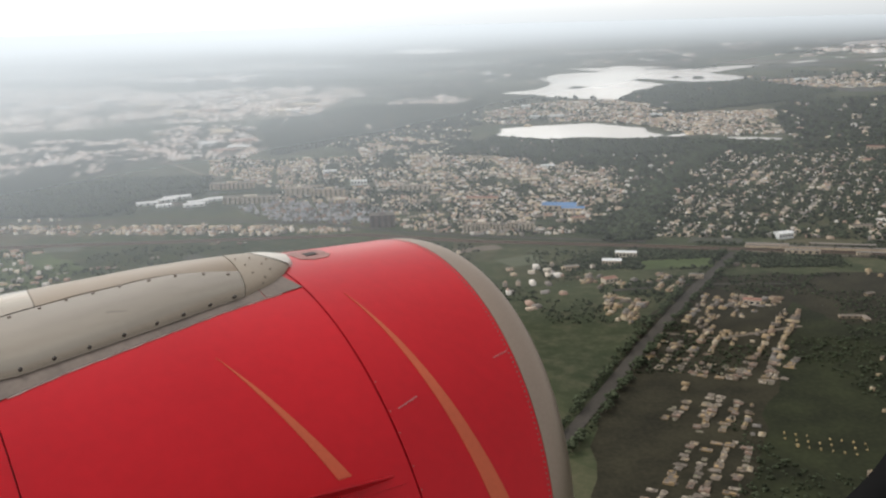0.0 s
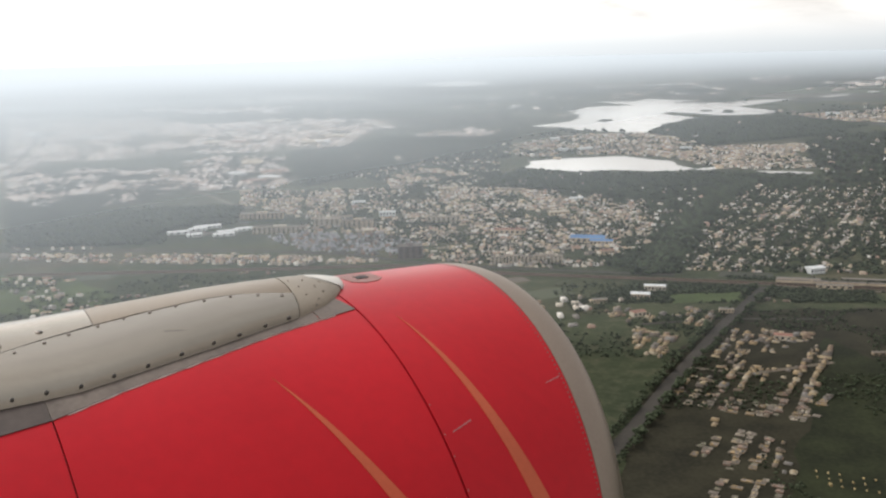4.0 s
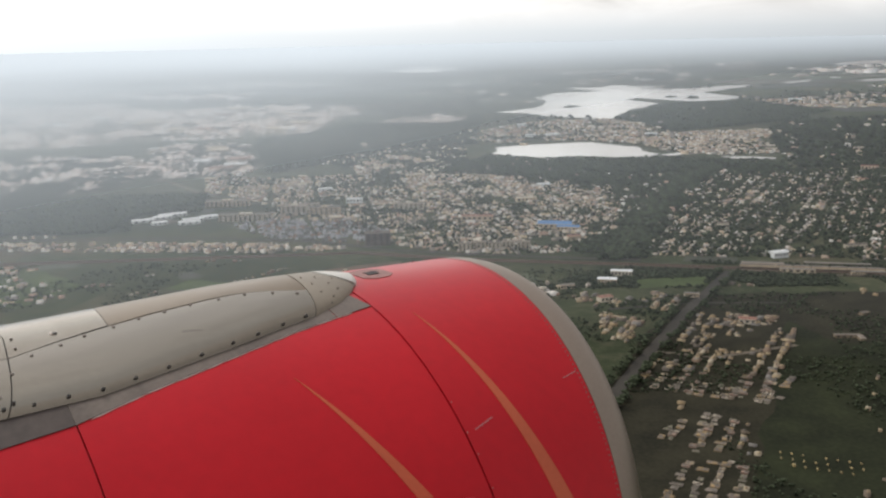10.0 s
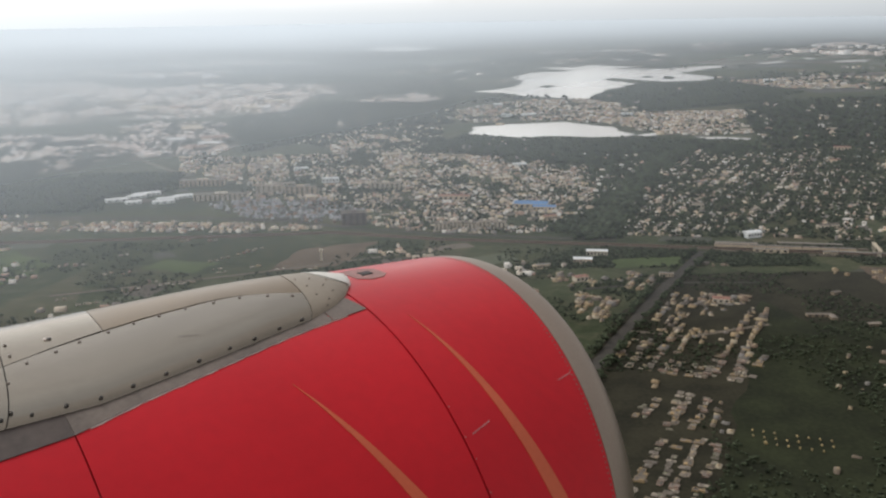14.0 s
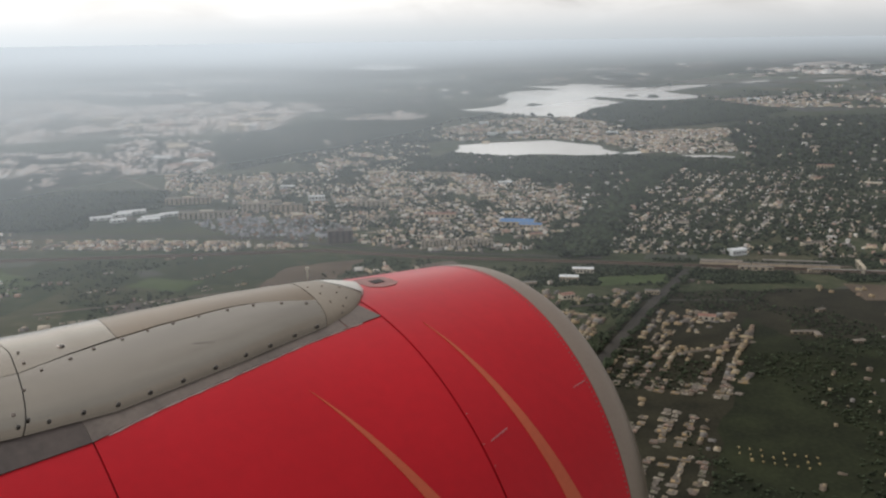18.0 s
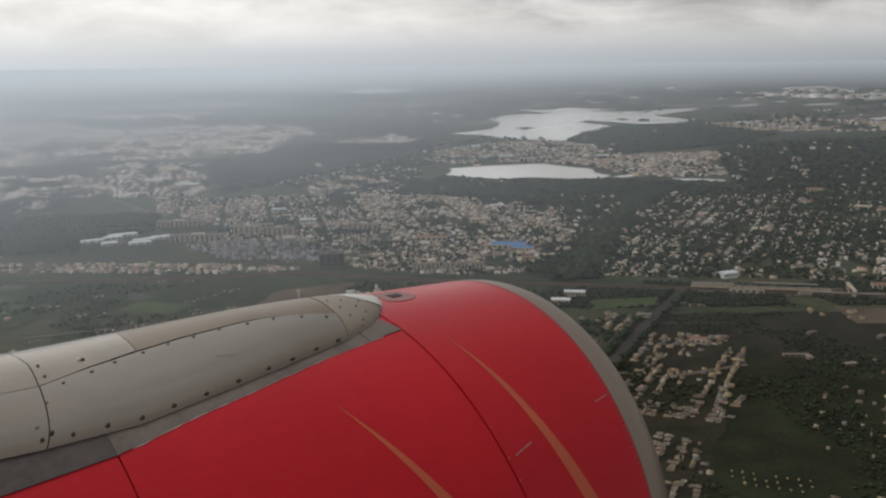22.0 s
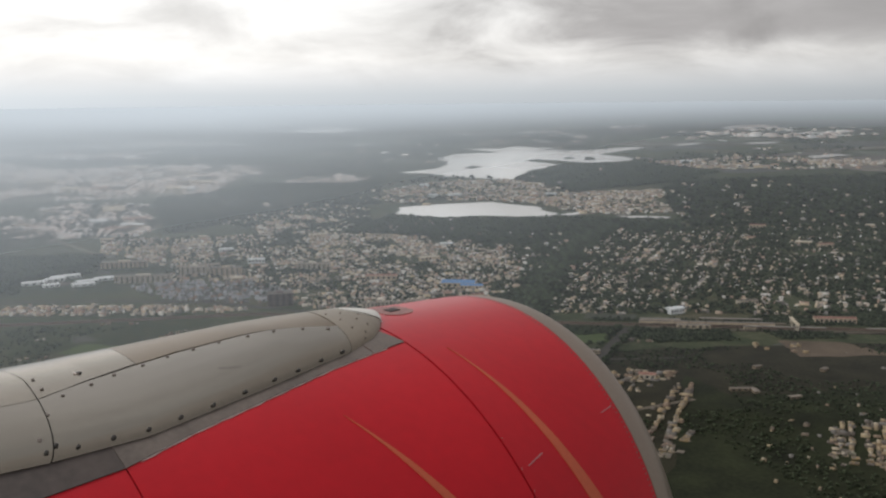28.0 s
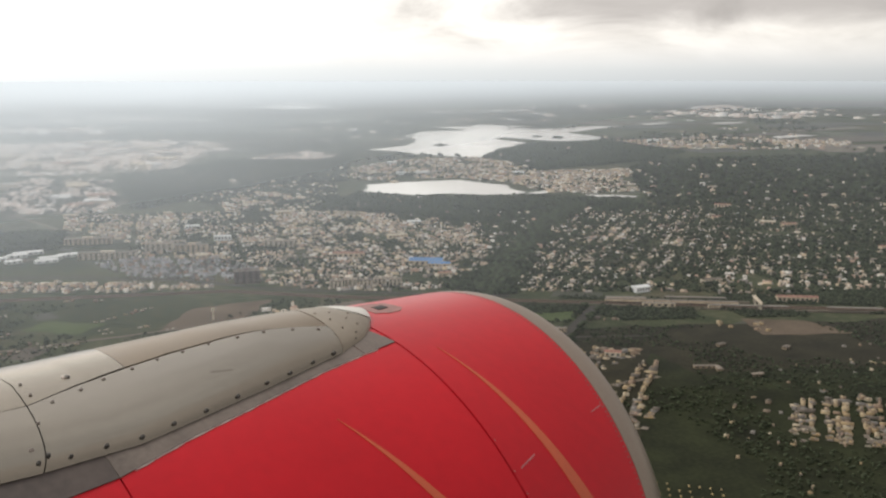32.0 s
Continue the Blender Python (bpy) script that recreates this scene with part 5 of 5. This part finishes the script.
for i_ in range(5):
    block_of_flats(27 + 12 * i_, 770 + 3.5 * (i_ % 2), 10, 8, 3, -10, M_CREAM, "cream apartment block beside the main road")
for i_, (x_, y_) in enumerate(((-283, 933), (-268, 950), (-256, 967), (-234, 934), (-221, 947), (-263, 919), (-234, 919), (-266, 962))):
    hall(x_, y_, 20 - 3 * (i_ % 3), 9.0, 2.4, 24 + 5 * (i_ % 2), M_WHITE, M_WHITE, "long white greenhouse under plastic sheeting", "greenhouse", 3)
hall(136, 672, 15, 6, 4.0, -12, M_CREAM, M_WHITE, "white-roofed hall beside a green field")
hall(122, 652, 13, 7, 3.5, -12, M_TANWALL, M_WHITE, "white-roofed hall beside a green field")
for x_, y_, w_, a_ in ((244, 690, 30, -14), (262, 668, 24, -14), (300, 655, 9, -14), (92, 640, 10, 10), (170, 610, 9, -8)):
    hall(x_, y_, w_, 4, 3.0, a_, M_TANWALL, M_DULL, "long dull shed with a weathered sheet roof beside the railway", "shed", 5)
for i_, (x_, y_, w_, a_) in enumerate(((233, 517, 14, -6), (239, 512, 7, 84), (256, 498, 7, 10), (262, 560, 6, 25), (300, 548, 6, 40))):
    hall(x_, y_, w_, 3, 1.8, a_, M_NEARWALL, M_ROOF, "low tan farm building on dark open ground", "farm building", 4)


def water_tower(x, y):
    ob = new("water_tower")
    ob.location = (x, y, 0)
    tagged(ob, "pale concrete water tower on a shaft", "water tower")
    link("shaft", *drum(0, 0, -0.1, 7, 0.7, 12), M_CREAM, ob)
    link("bowl", *drum(0, 0, 7.0, 8.6, 1.5, 16), M_CREAM, ob)
    link("cap", *drum(0, 0, 8.604, 9.0, 0.9, 12), M_CREAM, ob)


water_tower(-63, 676)
water_tower(11, 653)
water_tower(94, 1609)


def train(x, y, cars, ang):
    for i in range(cars):
        ob = new("railway_carriage")
        ob.matrix_world = Matrix.Translation((x + i * 12.4 * math.cos(radians(ang)), y + i * 12.4 * math.sin(radians(ang)), 0.4)) @ Matrix.Rotation(radians(ang), 4, "Z")
        tagged(ob, "pale roofed railway carriage standing on the track", "railway carriage", "railway carriages")
        link("body", *box_mesh(-5.8, 5.8, -1.1, 1.1, 0.9, 2.7), M_TANWALL, ob)
        link("roof", *box_mesh(-5.8, 5.8, -1.2, 1.2, 2.704, 3.2, 0.25), M_DULL, ob)
        for s in (-4.2, 4.2):
            link("bogie", *box_mesh(s - 1.2, s + 1.2, -0.9, 0.9, 0.1, 0.896), M_TANK, ob)


train(232, 685, 8, -15.1)


def near_tree(x, y, s, seed):
    rng = random.Random(seed)
    ob = new("tree")
    ob.location = (x, y, 0)
    tagged(ob, "dark green broadleaf tree with an uneven crown", "tree", "trees along the avenue")
    v, f = drum(0, 0, -0.1, s * 0.8, s * 0.07, 7)
    n = 7
    v = v[:n] + [(p[0] * 0.5, p[1] * 0.5, p[2]) for p in v[n:]]
    link("trunk", v, f, M_BARK, ob)
    bm = bmesh.new()
    for k in range(18):
        c = Vector((rng.gauss(0, 0.4), rng.gauss(0, 0.4), rng.uniform(0.7, 1.5))) * s
        mtx = Matrix.Translation(c) @ Matrix.Diagonal((1, 1, 0.75, 1))
        r = bmesh.ops.create_icosphere(bm, subdivisions=1, radius=s * rng.uniform(0.2, 0.4), matrix=mtx)
        for q in r["verts"]:
            q.co += Vector((rng.uniform(-1, 1), rng.uniform(-1, 1), rng.uniform(-1, 1))) * s * 0.09
    me = bpy.data.meshes.new("crown")
    bm.to_mesh(me)
    bm.free()
    me.materials.append(M_LEAF)
    c_ob = new("crown", me)
    c_ob.parent = ob
    return ob


proto_trees = [near_tree(0, 0, 1.5 + 0.4 * k, 900 + k) for k in range(4)]
rng_ = np.random.default_rng(905)
for i_ in range(220):
    y_ = 345 + 330 * rng_.uniform(0, 1)
    x_ = float(np.interp(y_, [p[1] for p in AVENUE], [p[0] for p in AVENUE])) + rng_.choice((-1, 1)) * rng_.uniform(5.2, 8)
    m_ = Matrix.Translation((x_, y_, 0)) @ Matrix.Rotation(rng_.uniform(0, 6.28), 4, "Z")
    if i_ < 4:
        proto_trees[i_].matrix_world = m_
    else:
        copy_thing(proto_trees[i_ % 4], m_)


# ---------- edge of the cabin window ----------
def window_trim():
    """A dark moulded corner of the window surround beside the lens."""
    verts, faces = [], []
    n, m = 26, 10
    for i in range(n):
        a = radians(-8 - 62 * i / (n - 1))
        for j in range(m):
            b = 2 * math.pi * j / m
            r = 0.0905 + 0.030 + 0.030 * math.cos(b)
            verts.append((r * math.cos(a), r * math.sin(a), 0.012 * math.sin(b)))
    for i in range(n - 1):
        for j in range(m):
            p, q = i * m + j, i * m + (j + 1) % m
            faces.append((p, q, q + m, p + m))
    faces += [tuple(range(m)), tuple(range((n - 1) * m, n * m))]
    ob = link("window_trim", verts, faces, M_TRIM, None, "", True)
    fix_normals(ob)
    t, x, y, z, w, p, r = PATH[0]
    ob.matrix_world = pose(x, y, EYE_H + z, 90 + p, r, w) @ Matrix.Translation((0.087, -0.022, -0.35))
    tagged(ob, "black moulded corner of a cabin window surround", "window surround", kind="structure")


window_trim()


# ---------- parked vans and the railway station ----------
M_YELLOW = material("faded_yellow_paint", (0.36, 0.27, 0.12), 0.5, 0, 0.15, 0.5, 4, objrand=0.3)


def van():
    ob = new("van")
    tagged(ob, "small yellow van parked on open ground", "van", "vans on the open ground")
    link("body", *box_mesh(-1.9, 0.75, -0.8, 0.8, 0.35, 2.0, 0.1), M_YELLOW, ob)
    link("cab", *box_mesh(0.754, 1.75, -0.78, 0.78, 0.35, 1.35, 0.12), M_YELLOW, ob)
    link("windscreen", *box_mesh(0.76, 1.1, -0.6, 0.6, 1.30, 1.75, 0.08), M_GLASS, ob)
    for x, y in ((-1.2, -0.85), (-1.2, 0.69), (1.05, -0.85), (1.05, 0.69)):
        link("wheel", *box_mesh(x - 0.3, x + 0.3, y, y + 0.16, 0.0, 0.6, 0.05), M_TANK, ob)
    return ob


first_van = van()
k_ = 0
for r_ in range(3):
    for c_ in range(8):
        m_ = Matrix.Translation((138 + 4.0 * c_ + 1.6 * r_, 356 + 5.5 * r_ - 1.8 * c_, 0.3)) @ Matrix.Rotation(radians(78 + 3 * ((c_ * 7 + r_ * 5) % 4)), 4, "Z") @ Matrix.Diagonal((0.6, 0.6, 0.6, 1))
        if (c_ * 5 + r_ * 3) % 7 == 0:
            continue
        if k_ == 0:
            first_van.matrix_world = m_
        else:
            copy_thing(first_van, m_)
        k_ += 1


def platform(x, y, length, ang):
    ob = new("station_platform")
    ob.matrix_world = Matrix.Translation((x, y, 0)) @ Matrix.Rotation(radians(ang), 4, "Z")
    tagged(ob, "long pale railway platform under a sheet canopy", "platform", "station platforms")
    link("deck", *box_mesh(-length / 2, length / 2, -1.6, 1.6, -0.1, 0.95), M_PALEROAD, ob)
    link("canopy", *box_mesh(-length * 0.4, length * 0.25, -1.8, 1.8, 3.6, 3.9), M_DULL, ob)
    for i in range(8):
        px = -length * 0.39 + length * 0.63 * i / 7
        link("post", *box_mesh(px - 0.12, px + 0.12, -0.12, 0.12, 0.954, 3.596), M_STEEL, ob)


for x_, y_, ln_ in ((300, 677, 70), (330, 645, 84), (400, 627, 60)):
    platform(x_, y_, ln_, -15.1)
bridge = new("footbridge")
bridge.matrix_world = Matrix.Translation((334, 656, 0)) @ Matrix.Rotation(radians(75), 4, "Z")
tagged(bridge, "pale concrete footbridge over the railway tracks", "footbridge")
link("deck", *box_mesh(-14, 14, -1.0, 1.0, 5.0, 5.4), M_CREAM, bridge)
for s_ in (-1, 1):
    link("parapet", *box_mesh(-14, 14, 0.95 * s_ - 0.08, 0.95 * s_ + 0.08, 5.404, 6.3), M_CREAM, bridge)
for x_ in (-13, -7, 7, 13):
    link("pier", *box_mesh(x_ - 0.4, x_ + 0.4, -0.6, 0.6, -0.1, 4.996), M_CREAM, bridge)
hall(372, 668, 30, 7, 4.0, -15, M_TANWALL, M_RUST, "long station building with a rust red roof", "station building", 9)
hall(112, 606, 9, 6, 3.2, 20, M_CREAM, M_RUST, "small house with a rust red tiled roof", "tiled house", 3)
hall(187, 549, 10, 6, 3.2, -20, M_CREAM, M_RUST, "small house with a rust red tiled roof", "tiled house", 3)


# ---------- field pattern, lanes and larger buildings ----------
M_FIELDS = palette("patchwork_fields", ((0.045, 0.047, 0.027), (0.070, 0.080, 0.038), (0.105, 0.095, 0.060), (0.035, 0.036, 0.023), (0.13, 0.105, 0.075), (0.058, 0.068, 0.033), (0.085, 0.068, 0.05)))


def field_patches(name, r0, r1, size, count, seed, z, label):
    """Many uneven four-sided plots lying on the plain, joined."""
    rng = np.random.default_rng(seed)
    r, az = np.sqrt(rng.uniform(r0 ** 2, r1 ** 2, count)), np.radians(rng.uniform(-42, 42, count))
    x, y = r * np.sin(az), r * np.cos(az)
    ok = clear(x, y, 45, 8)
    for poly in (TOWN_A, TOWN_B, TOWN_C, TOWN_R, LAKESIDE, WOOD_D, WOOD_R, WOOD_S, SCRUB):
        ok &= ~inside(poly, x, y)
    for lake in (BIG_LAKE, SMALL_LAKE, FAR_LAKE):
        for k in range(8):
            ok &= ~inside(lake, x + size[1] * 0.75 * math.cos(k * 0.785), y + size[1] * 0.75 * math.sin(k * 0.785))
    x, y = x[ok], y[ok]
    px, py, faces = [], [], []
    for i, (cx, cy) in enumerate(zip(x, y)):
        a, w, h = rng.choice((0.2, 0.35, -0.25)) + rng.normal(0, 0.08), rng.uniform(*size), rng.uniform(*size) * 0.7
        for sx, sy in ((-1, -1), (1, -1), (1, 1), (-1, 1)):
            u, v = sx * w / 2 * rng.uniform(0.75, 1.1), sy * h / 2 * rng.uniform(0.75, 1.1)
            px.append(cx + u * math.cos(a) - v * math.sin(a))
            py.append(cy + u * math.sin(a) + v * math.cos(a))
        faces.append(tuple(range(4 * i, 4 * i + 4)))
    X, Y, Z, _ = lay(px, py)
    verts = [(p, q, c + z + 0.0006 * (i // 4)) for i, (p, q, c) in enumerate(zip(X, Y, Z))]
    tagged(link(name, verts, faces, M_FIELDS), label, "fields", kind="stuff")


field_patches("far_fields", 2000, 7500, (90, 420), 520, 801, 0.5, "hazy patchwork of distant fields")
field_patches("near_fields", 610, 1500, (12, 40), 200, 802, 0.02, "patchwork of small green and brown fields")

lanes = (((-60, 960), (90, 940), (175, 880)), ((-90, 1230), (-20, 1000), (10, 790)), ((330, 1150), (420, 900), (400, 700)), ((200, 860), (480, 800), (600, 900)),
         ((250, 990), (520, 960), (640, 1080)), ((120, 500), (150, 488), (200, 505)), ((110, 585), (165, 595), (225, 590)),
         ((-230, 600), (-120, 640), (20, 700)), ((90, 1640), (280, 1640), (480, 1480)), ((950, 2200), (1200, 2000), (1500, 1800)))
for i_, pts_ in enumerate(lanes):
    ribbon("road", list(pts_), 3.5 if i_ != 9 else 6.0, 0.3 + 0.01 * i_, M_PALEROAD if i_ % 3 else M_ROAD, "narrow pale lane between houses and plots")

rng_ = np.random.default_rng(811)
kinds_ = ((M_WHITE, M_WHITE, "large white-roofed hall among houses"), (M_CREAM, M_ROOF, "large cream building with a grey roof"), (M_TANWALL, M_RUST, "large tan building with a rust red roof"), (M_TANWALL, M_CREAM, "large tan building with a pale roof"))
for poly_, cnt_, sc_ in ((TOWN_C, 14, 1.0), (TOWN_R, 12, 1.0), (TOWN_B, 12, 1.6), (TOWN_A, 18, 2.2), (LAKESIDE, 8, 1.3), (FAR_R, 6, 1.6)):
    x_, y_ = scatter(poly_, cnt_ * 5, 820 + cnt_, 200, 1.0, 12, 8)
    ok_ = np.hypot(x_, y_) < R_FLAT
    for k_, (a_, b_) in enumerate(list(zip(x_[ok_], y_[ok_]))[:cnt_]):
        w_, r_, lab_ = kinds_[int(rng_.choice((0, 1, 1, 2, 3, 3)))]
        hall(a_, b_, rng_.uniform(10, 22) * sc_, rng_.uniform(6, 9) * sc_, rng_.uniform(3.0, 4.8) * sc_, rng_.uniform(-25, 25), w_, r_, lab_, "large building", 5)
